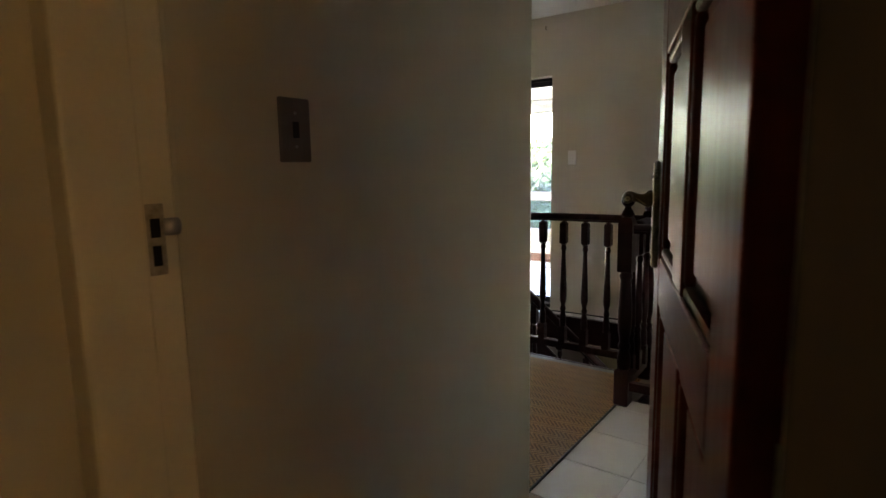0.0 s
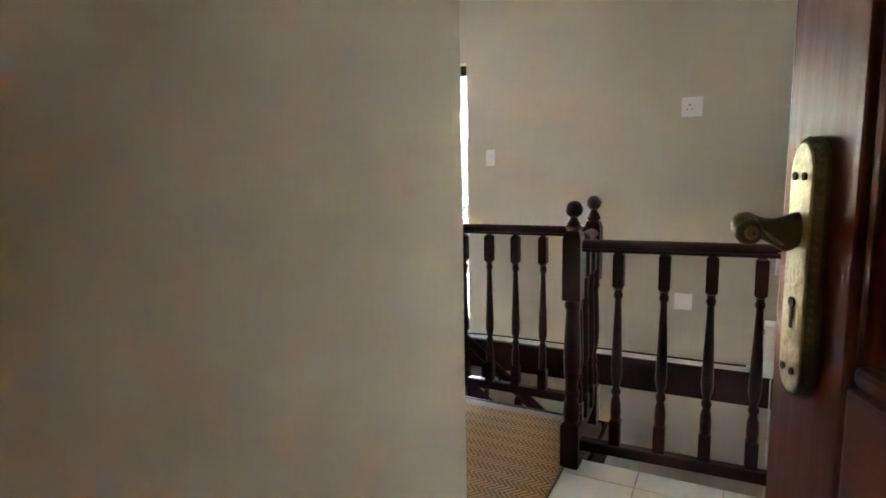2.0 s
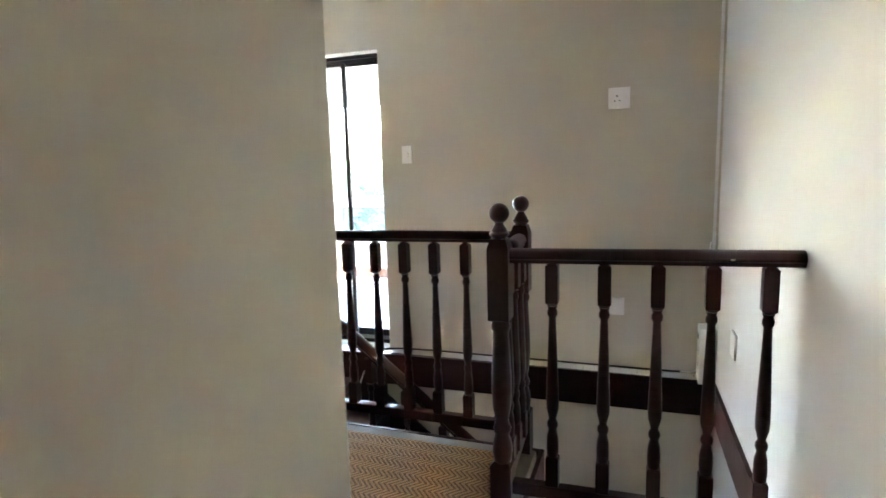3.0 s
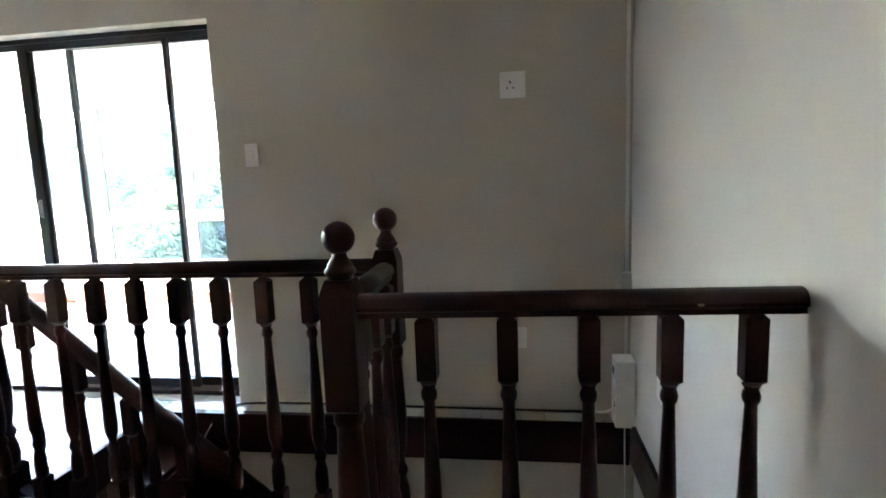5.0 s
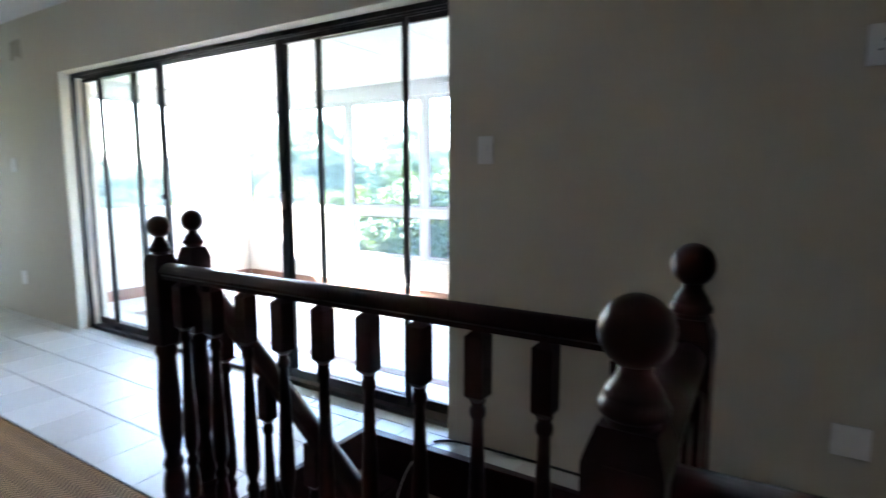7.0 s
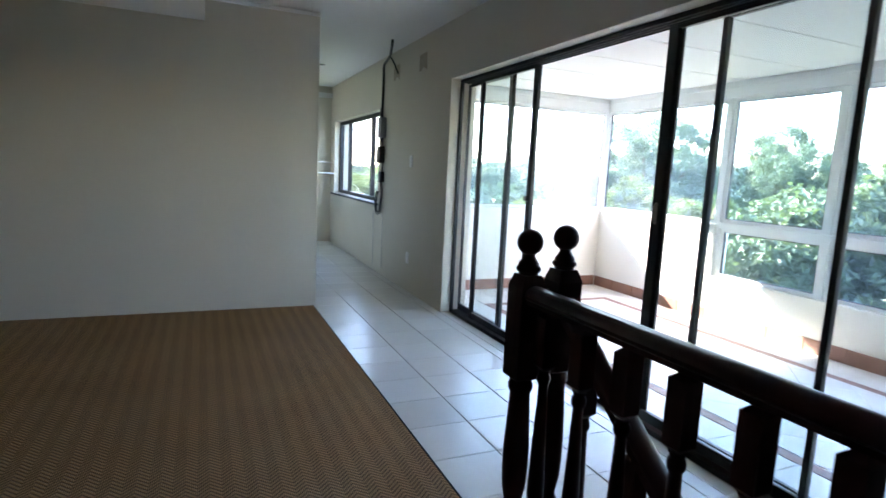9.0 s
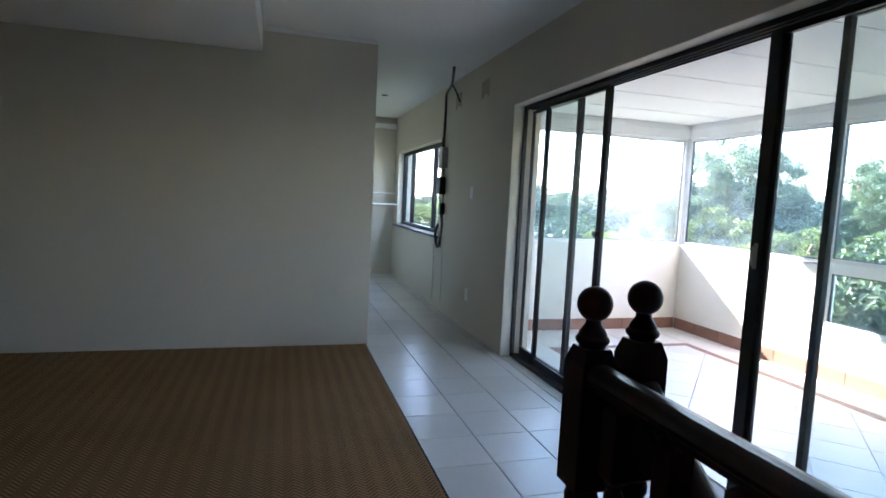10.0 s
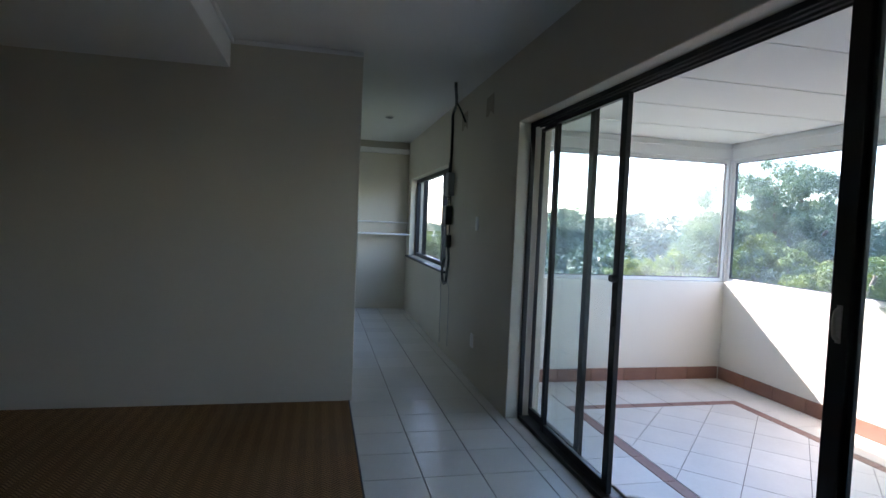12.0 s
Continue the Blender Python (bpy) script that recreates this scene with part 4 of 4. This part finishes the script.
# added end wall that blocks light from the right
wall_x("wall_balcony_east", 6.352, BY - 0.002, -0.28, 2.5, BR, BR + 0.2, OUTER, "unseen cream wall set close to block side light")
BC = 2.24
bm = bmesh.new()
box(bm, BX - 0.2, 6.352, BC, BR + 0.2, BY + 0.2, BC + 0.12)
for i in range(7):
    x = -6.25 + i * 0.62
    box(bm, x - 0.011, 6.36, BC - 0.005, x + 0.011, BY - 0.002, BC + 0.002, 0.003)
structure("balcony_ceiling", bm, WHITE, "white panelled balcony ceiling with thin cover battens", "ceiling")
GT = 2.09
glz = thing("balcony_glazing", "white aluminium framed glazing above the balcony parapets", "window", kind="structure")
gy0, gy1 = BY + 0.03, BY + 0.085
gx1, gx0 = BX - 0.03, BX - 0.085
gxm, gm = (gx0 + gx1) / 2, (gy0 + gy1) / 2
frame_piece(glz, "corner_post", gx0 - 0.01, gx1 + 0.012, gy0 - 0.012, gy1 + 0.01, PH + 0.001, BC - 0.001, ALU)
frame_piece(glz, "head_beam", gx0 + 0.09, BR + 0.2, gy0 - 0.02, gy1 + 0.01, GT, BC - 0.002, ALU)
frame_piece(glz, "head_beam", gx0 - 0.01, gx1 + 0.02, 6.353, gy0 - 0.021, GT, BC - 0.002, ALU)
frame_piece(glz, "head_ledge", gx0 + 0.09, BR - 0.001, gy0 - 0.036, gy0 - 0.0205, GT + 0.09, GT + 0.108, ALU)
frame_piece(glz, "head_ledge", gx1 + 0.0205, gx1 + 0.036, 6.353, gy0 - 0.037, GT + 0.09, GT + 0.108, ALU)


def glazed_x(x0, x1, z0, z1, mat, sash=0.032):
    """One framed light in the north run: sash bars, dark gasket, pane."""
    for n, a, b, c, d in (("sash_bar", x0, x0 + sash, z0, z1), ("sash_bar", x1 - sash, x1, z0, z1),
                          ("sash_bar", x0 + sash, x1 - sash, z0, z0 + sash), ("sash_bar", x0 + sash, x1 - sash, z1 - sash, z1)):
        frame_piece(glz, n, a + 0.0003, b - 0.0003, gy0 + 0.008, gy1 - 0.008, c + 0.0003, d - 0.0003, ALU)
    a, b, c, d, g = x0 + sash, x1 - sash, z0 + sash, z1 - sash, 0.007
    bm = bmesh.new()
    for q in ((a, a + g, c, d), (b - g, b, c, d), (a + g, b - g, c, c + g), (a + g, b - g, d - g, d)):
        box(bm, q[0], gm - 0.012, q[2], q[1], gm + 0.012, q[3])
    part("gasket", bm, BLACK, glz, "thin dark rubber gasket")
    ob = part("pane", box(bmesh.new(), a + g * 0.5, gm - 0.003, c + g * 0.5, b - g * 0.5, gm + 0.003, d - g * 0.5), mat, glz, "glass pane with a film of dust and bluish haze")
    ob.visible_shadow = False


def glazed_y(y0, y1, z0, z1, mat, sash=0.032):
    """One framed light in the west run."""
    for n, a, b, c, d in (("sash_bar", y0, y0 + sash, z0, z1), ("sash_bar", y1 - sash, y1, z0, z1),
                          ("sash_bar", y0 + sash, y1 - sash, z0, z0 + sash), ("sash_bar", y0 + sash, y1 - sash, z1 - sash, z1)):
        frame_piece(glz, n, gx0 + 0.008, gx1 - 0.008, a + 0.0003, b - 0.0003, c + 0.0003, d - 0.0003, ALU)
    a, b, c, d, g = y0 + sash, y1 - sash, z0 + sash, z1 - sash, 0.007
    bm = bmesh.new()
    for q in ((a, a + g, c, d), (b - g, b, c, d), (a + g, b - g, c, c + g), (a + g, b - g, d - g, d)):
        box(bm, gxm - 0.012, q[0], q[2], gxm + 0.012, q[1], q[3])
    part("gasket", bm, BLACK, glz, "thin dark rubber gasket")
    ob = part("pane", box(bmesh.new(), gxm - 0.003, a + g * 0.5, c + g * 0.5, gxm + 0.003, b - g * 0.5, d - g * 0.5), mat, glz, "glass pane with a film of dust and bluish haze")
    ob.visible_shadow = False


glazed_y(6.42, gy0 - 0.012, PH + 0.001, GT - 0.001, DUSTY_HAZY)
frame_piece(glz, "wall_post", gx0, gx1, 6.353, 6.419, PH + 0.001, GT - 0.001, ALU)
MUL = (-5.125, -4.11, -3.095)
glazed_x(gx1 + 0.013, MUL[0] - 0.026, PH + 0.001, GT - 0.001, DUSTY_HAZY)
for x in MUL:
    frame_piece(glz, "mullion", x - 0.025, x + 0.025, gy0 - 0.004, gy1 - 0.001, (PH if x == MUL[0] else LOWZ) + 0.001, GT - 0.001, ALU)
frame_piece(glz, "side_frame", LOWX + 0.001, LOWX + 0.045, gy0 - 0.006, gy1 + 0.03, LOWZ + 0.001, PH - 0.04, ALU)
frame_piece(glz, "transom", LOWX + 0.001, BR - 0.001, gy0 - 0.014, gy1, PH - 0.039, PH + 0.02, ALU)
for x0, x1 in ((MUL[0] + 0.026, MUL[1] - 0.026), (MUL[1] + 0.026, MUL[2] - 0.026), (MUL[2] + 0.026, BR - 0.001)):
    glazed_x(x0, x1, PH + 0.021, GT - 0.001, THIN_FILM)
    glazed_x(max(x0, LOWX + 0.046), x1, LOWZ + 0.001, PH - 0.0395, THIN_FILM)

# ---------------------------------------------------------------- outdoors
GZ = -3.2
bm = bmesh.new()
bmesh.ops.create_grid(bm, x_segments=40, y_segments=40, size=2500, matrix=Matrix.Translation((0, 0, GZ)))
structure("ground", bm, GRASS, "green scrub and grass ground below the house", "ground")


def leaf_mesh(name, clumps, per, size, mat, seed, spread, droop=0.35, slim=0.4, loose=0.55):
    """Folded leaves set round clump centres, each clump facing outward from its lobe."""
    rng = np.random.default_rng(seed)
    data = np.array(clumps)
    c = np.repeat(data[:, :3], per, axis=0)
    o = np.repeat(data[:, 3:6], per, axis=0)
    n = len(c)
    r = rng.normal(0, 1, (n, 3))
    r /= np.linalg.norm(r, axis=1)[:, None]
    p = c + r * spread * rng.uniform(0.35, 1.0, (n, 1)) * np.array([1, 1, 0.7])
    nrm = o * 0.6 + r * 0.55 + rng.normal(0, 1, (n, 3)) * loose + np.array([0, 0, 0.35])
    nrm /= np.linalg.norm(nrm, axis=1)[:, None]
    d = rng.normal(0, 1, (n, 3)) + r * 0.8
    d[:, 2] -= droop
    d -= nrm * np.sum(d * nrm, axis=1)[:, None]
    d /= np.linalg.norm(d, axis=1)[:, None]
    s = np.cross(nrm, d)
    ln = size * rng.uniform(0.6, 1.35, (n, 1))
    wd = ln * slim * 0.5
    mid = p + d * ln * 0.45
    tip = p + d * ln - nrm * ln * 0.15
    a = mid + s * wd + nrm * wd * 0.3
    b2 = mid - s * wd + nrm * wd * 0.3
    verts = np.stack([p, a, tip, b2], axis=1).reshape(-1, 3)
    idx = np.arange(n) * 4
    faces = np.concatenate([np.stack([idx, idx + 1, idx + 2], 1), np.stack([idx, idx + 2, idx + 3], 1)])
    me = bpy.data.meshes.new(name)
    me.from_pydata(verts.tolist(), [], faces.tolist())
    me.materials.append(mat)
    return me


def shell_clumps(rng, lobes, n, flat=0.8, low=-9.0):
    """Clump centres near the skin of each lobe, with the direction they face."""
    out = []
    total = sum(r * r for q, r in lobes)
    for q, r in lobes:
        for k in range(max(4, int(n * r * r / total))):
            v = Vector((rng.gauss(0, 1), rng.gauss(0, 1), rng.gauss(0.15, 1))).normalized()
            w = v * r * rng.uniform(0.72, 1.06)
            w.z *= flat
            if (q + w).z > low:
                out.append((*(q + w), *v))
    return out


def tree(label, x, y, height, radius, n_clumps, per, leaf, mat, seed, spread=0.3, low=0.25, limbs=11, lobe=0.36, core=0.5, slim=0.4):
    rng = random.Random(seed)
    t = thing("tree", label, "tree", pose(x, y, GZ), "trees beyond the balcony")
    bm = bmesh.new()
    trunk_h = height * 0.45
    tube(bm, smooth_path([(0, 0, -0.1), (rng.uniform(-0.1, 0.1), 0.05, trunk_h * 0.5), (rng.uniform(-0.2, 0.2), 0.1, trunk_h)], 4), 0.03 * height, 10)
    part("trunk", bm, BARK, t)
    lobes = []
    bm = bmesh.new()
    for k in range(limbs):
        a = k * 2.4 + rng.uniform(-0.4, 0.4)
        f = (k + 0.5) / limbs
        z = height * (0.42 + 0.52 * f + rng.uniform(-0.05, 0.05))
        rr = radius * (0.95 - 0.62 * f * f) * rng.uniform(0.55, 1.0)
        tip = Vector((rr * math.cos(a), rr * math.sin(a), z))
        mid = Vector((tip.x * 0.45, tip.y * 0.45, trunk_h + (z - trunk_h) * 0.5))
        tube(bm, smooth_path([(0, 0.05, trunk_h * 0.85), mid, tip], 4), 0.008 * height, 6)
        lobes.append((tip, radius * lobe * rng.uniform(0.65, 1.15)))
        lobes.append((mid.lerp(tip, 0.55) + Vector((rng.uniform(-0.2, 0.2), rng.uniform(-0.2, 0.2), 0.1)), radius * lobe * rng.uniform(0.45, 0.8)))
    part("limbs", bm, BARK, t)
    if core:
        lobes.append((Vector((0, 0, height * 0.62)), radius * core))
    ob = new("crown", leaf_mesh("crown", shell_clumps(rng, lobes, n_clumps, 0.85, height * low), per, leaf, mat, seed, spread, slim=slim))
    ob.parent = t
    return t


NEAR = "dense broad-leaved green tree close to the balcony"
AIRY = "tall airy green tree with open branches"
SHRUB = "leafy yellow-green tree beyond the parapet"
tree(NEAR, -6.0, 12.3, 4.85, 1.9, 900, 105, 0.115, LEAF_NEAR, 3, 0.2, 0.1, 14, 0.4, 0.75, 0.46)
tree(NEAR, -2.9, 12.9, 4.75, 2.3, 900, 105, 0.115, LEAF_NEAR, 5, 0.2, 0.1, 14, 0.4, 0.75, 0.46)
tree(AIRY, -14.7, 16.6, 6.3, 3.1, 1150, 150, 0.075, LEAF_MID, 8, 0.22, 0.12, 20, 0.27, 0.5)
tree(AIRY, -18.6, 18.2, 5.4, 2.2, 360, 140, 0.08, LEAF_MID, 12, 0.22, 0.25, 14, 0.26, 0.35)
tree(AIRY, -11.0, 18.0, 5.9, 2.2, 640, 140, 0.078, LEAF_MID, 33, 0.22, 0.12, 15, 0.28, 0.5)
tree(SHRUB, -13.0, 15.0, 4.8, 1.4, 300, 110, 0.09, LEAF_LIGHT, 41, 0.16, 0.2, 10, 0.34)
tree(SHRUB, -10.9, 14.6, 4.5, 1.2, 240, 110, 0.09, LEAF_LIGHT, 17, 0.16, 0.2, 10, 0.34)
tree(SHRUB, -14.6, 14.2, 4.2, 1.3, 260, 110, 0.09, LEAF_LIGHT, 21, 0.16, 0.2, 9, 0.36)
tree(SHRUB, -19.0, 15.6, 3.5, 1.5, 260, 110, 0.095, LEAF_LIGHT, 29, 0.17, 0.2, 10, 0.34)

# far wooded slope: rounded crowns, row behind row
rng = random.Random(5)
clumps = []
for i in range(210):
    d = 34 + 75 * (i / 210) + rng.uniform(-3, 3)
    a = radians(rng.uniform(-8, 108))
    top = 0.6 + (d - 34) * 0.066 + rng.uniform(-1.3, 1.0)
    top -= max(0.0, math.degrees(a) - 62) * 0.06 * d / 60
    r = rng.uniform(1.7, 3.4)
    base = Vector((-2 - d * math.sin(a), 5 + d * math.cos(a), top - r * 0.9))
    lobes = [(base, r)]
    for k in range(6):
        v = Vector((rng.gauss(0, 1), rng.gauss(0, 1), rng.uniform(-0.3, 0.9))).normalized()
        lobes.append((base + v * r * 0.75, r * rng.uniform(0.35, 0.55)))
    lobes.append((base - Vector((0, 0, r * 1.1)), r * 1.05))
    clumps += shell_clumps(rng, lobes, 85, 0.85)
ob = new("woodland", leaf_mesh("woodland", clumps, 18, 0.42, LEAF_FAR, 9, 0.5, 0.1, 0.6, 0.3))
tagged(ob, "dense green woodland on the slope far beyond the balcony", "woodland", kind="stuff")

# palm outside the passage window
palm = thing("palm_tree", "feathery green palm outside the passage window", "palm tree", pose(-15.3, 7.4, GZ))
part("trunk", tube(bmesh.new(), smooth_path([(0, 0, -0.1), (0.06, 0, 1.8), (0.02, 0.05, 3.8)], 5), 0.13, 10), BARK, palm)
rng = random.Random(11)
for k in range(20):
    a = k * 2.4
    lift = rng.uniform(0.3, 1.5)
    bm = bmesh.new()
    base = Vector((0.02, 0.05, 3.8))
    rib = []
    for s in range(15):
        f = s / 14
        rib.append(base + Vector((math.cos(a) * 1.7 * f, math.sin(a) * 1.7 * f, lift * 1.5 * f - 1.5 * f * f)))
    tube(bm, rib, 0.012, 5)
    side = Vector((-math.sin(a), math.cos(a), 0))
    for s in range(2, 15):
        for sg in (-1, 1):
            for off in (0.0, 0.5):
                p = rib[s] if off == 0 else (rib[s] + rib[s - 1]) / 2
                fwd = (rib[s] - rib[s - 1]).normalized()
                tip = p + (side * sg * 0.8 + fwd * 0.6).normalized() * (0.55 * (1.1 - s / 18)) + Vector((0, 0, -0.12))
                bm.faces.new([bm.verts.new(p + fwd * 0.02), bm.verts.new((p + tip) / 2 + fwd * 0.03 + Vector((0, 0, 0.02))), bm.verts.new(tip), bm.verts.new((p + tip) / 2 - fwd * 0.02)])
    part("frond", bm, LEAF_MID, palm)

# ---------------------------------------------------------------- tiles last


def tile_mesh(name, w, d, h, mat, cut=0.003):
    bm = bmesh.new()
    lo = [bm.verts.new((sx * w / 2, sy * d / 2, z)) for z in (-h, -cut * 0.5) for sx, sy in ((-1, -1), (1, -1), (1, 1), (-1, 1))]
    top = [bm.verts.new((sx * (w / 2 - cut), sy * (d / 2 - cut), 0)) for sx, sy in ((-1, -1), (1, -1), (1, 1), (-1, 1))]
    a, b2 = lo[:4], lo[4:]
    for r0, r1 in ((a, b2), (b2, top)):
        for i in range(4):
            bm.faces.new((r0[i], r0[(i + 1) % 4], r1[(i + 1) % 4], r1[i]))
    bm.faces.new(top)
    return mesh_of(name, bm, mat)


CACHE = {}


def lay(parent, x0, y0, x1, y1, z=0.0, mat=TILE, h=0.008, gap=0.004, name="floor_tile"):
    w, d = round(x1 - x0 - gap * 0.6, 4), round(y1 - y0 - gap * 1.4, 4)
    if w < 0.02 or d < 0.02:
        return
    key = (w, d, mat.name)
    if key not in CACHE:
        CACHE[key] = tile_mesh(name, w, d, h, mat)
    put(name, CACHE[key], parent, ((x0 + x1) / 2, (y0 + y1) / 2, z))


def lay_grid(parent, xs, ys, solid=lambda x, y: True, **kw):
    for xa, xb in zip(xs, xs[1:]):
        for ya, yb in zip(ys, ys[1:]):
            if solid((xa + xb) / 2, (ya + yb) / 2):
                lay(parent, xa, ya, xb, yb, **kw)


def joints(start, pitch, lo, hi):
    k = math.ceil((lo - start) / pitch - 1e-6)
    out = [lo]
    while start + k * pitch < hi - 0.03:
        if start + k * pitch > lo + 0.03:
            out.append(round(start + k * pitch, 4))
        k += 1
    return out + [hi]


# hall strip and passage
lay_grid(floor, joints(-5.12, 0.325, PEND, WELLX - 0.012), [5.02, 5.35, 5.68, 6.01, NY])
lay_grid(floor, joints(-5.12, 0.325, D0, D1), [NY, FY])
# ledge behind the stairwell and landing by the room door
lay_grid(floor, joints(-5.12, 0.325, WELLX, RXW), [WELLY + 0.008, NY])
lay_grid(floor, [-1.06, -0.762, -0.437, RXW], joints(4.03, 0.33, 1.99, 4.5))

# balcony: inlay band, border and diagonal field
slab = bpy.data.objects["balcony_slab"]
IX0, IY0, IY1, IW = -6.165, 6.67, 8.19, 0.082
lay_grid(slab, [BX] + joints(-4.9, 0.33, IX0, BR), [6.355, IY0], mat=BTILE)
lay_grid(slab, [BX] + joints(-4.9, 0.33, IX0, BR), [IY1, BY], mat=BTILE)
lay_grid(slab, [BX, (BX + IX0) / 2, IX0], joints(6.9, 0.33, IY0, IY1), mat=BTILE)
lay_grid(slab, joints(-4.9, 0.33, IX0 + IW, BR), [IY0, IY0 + IW], mat=BAND)
lay_grid(slab, joints(-4.9, 0.33, IX0 + IW, BR), [IY1 - IW, IY1], mat=BAND)
lay_grid(slab, [IX0, IX0 + IW], joints(6.9, 0.33, IY0, IY1), mat=BAND)


def clip_poly(poly, axis, limit, keep_less):
    out = []
    for p, q in zip(poly, poly[1:] + poly[:1]):
        pin = (p[axis] <= limit) == keep_less
        qin = (q[axis] <= limit) == keep_less
        if pin:
            out.append(p)
        if pin != qin:
            t = (limit - p[axis]) / (q[axis] - p[axis])
            out.append((p[0] + t * (q[0] - p[0]), p[1] + t * (q[1] - p[1])))
    return out


FX0, FX1, FY0, FY1 = IX0 + IW + 0.003, BR - 0.01, IY0 + IW + 0.003, IY1 - IW - 0.003
S = 0.455
for i in range(-20, 30):
    for j in range(-45, 10):
        # joints on x + y = 1.835 + i S and x - y = j S
        a0, a1 = 1.835 + i * S + 0.003, 1.835 + (i + 1) * S - 0.003
        b0, b1 = -12.35 + j * S + 20 * S + 0.003, -12.35 + (j + 1) * S + 20 * S - 0.003
        poly = [((a + b) / 2, (a - b) / 2) for a, b in ((a0, b0), (a1, b0), (a1, b1), (a0, b1))]
        for ax, lim, less in ((0, FX0, False), (0, FX1, True), (1, FY0, False), (1, FY1, True)):
            poly = clip_poly(poly, ax, lim, less) if poly else poly
        if len(poly) < 3:
            continue
        bm = bmesh.new()
        top = [bm.verts.new((x, y, 0.0)) for x, y in poly]
        low = [bm.verts.new((x, y, -0.008)) for x, y in poly]
        bm.faces.new(top)
        for k in range(len(top)):
            bm.faces.new((top[k], top[(k + 1) % len(top)], low[(k + 1) % len(top)], low[k]))
        part("floor_tile", bm, BTILE, slab)

# terracotta skirting tiles
sk = bpy.data.objects["balcony_parapet_west"]
SKW = mesh_of("skirting_tile", box(bmesh.new(), 0, -0.1625, 0, 0.012, 0.1625, 0.115, 0.002), TERRA)
for i in range(7):
    put("skirting_tile", SKW, sk, (BX + 0.0005, BY - 0.18 - i * 0.33, 0.001))
sk = bpy.data.objects["balcony_parapet_north"]
SKN = mesh_of("skirting_tile", box(bmesh.new(), -0.1625, -0.012, 0, 0.1625, 0, 0.115, 0.002), TERRA)
for i in range(14):
    put("skirting_tile", SKN, sk, (BX + 0.18 + i * 0.33, BY - 0.0005, 0.001))
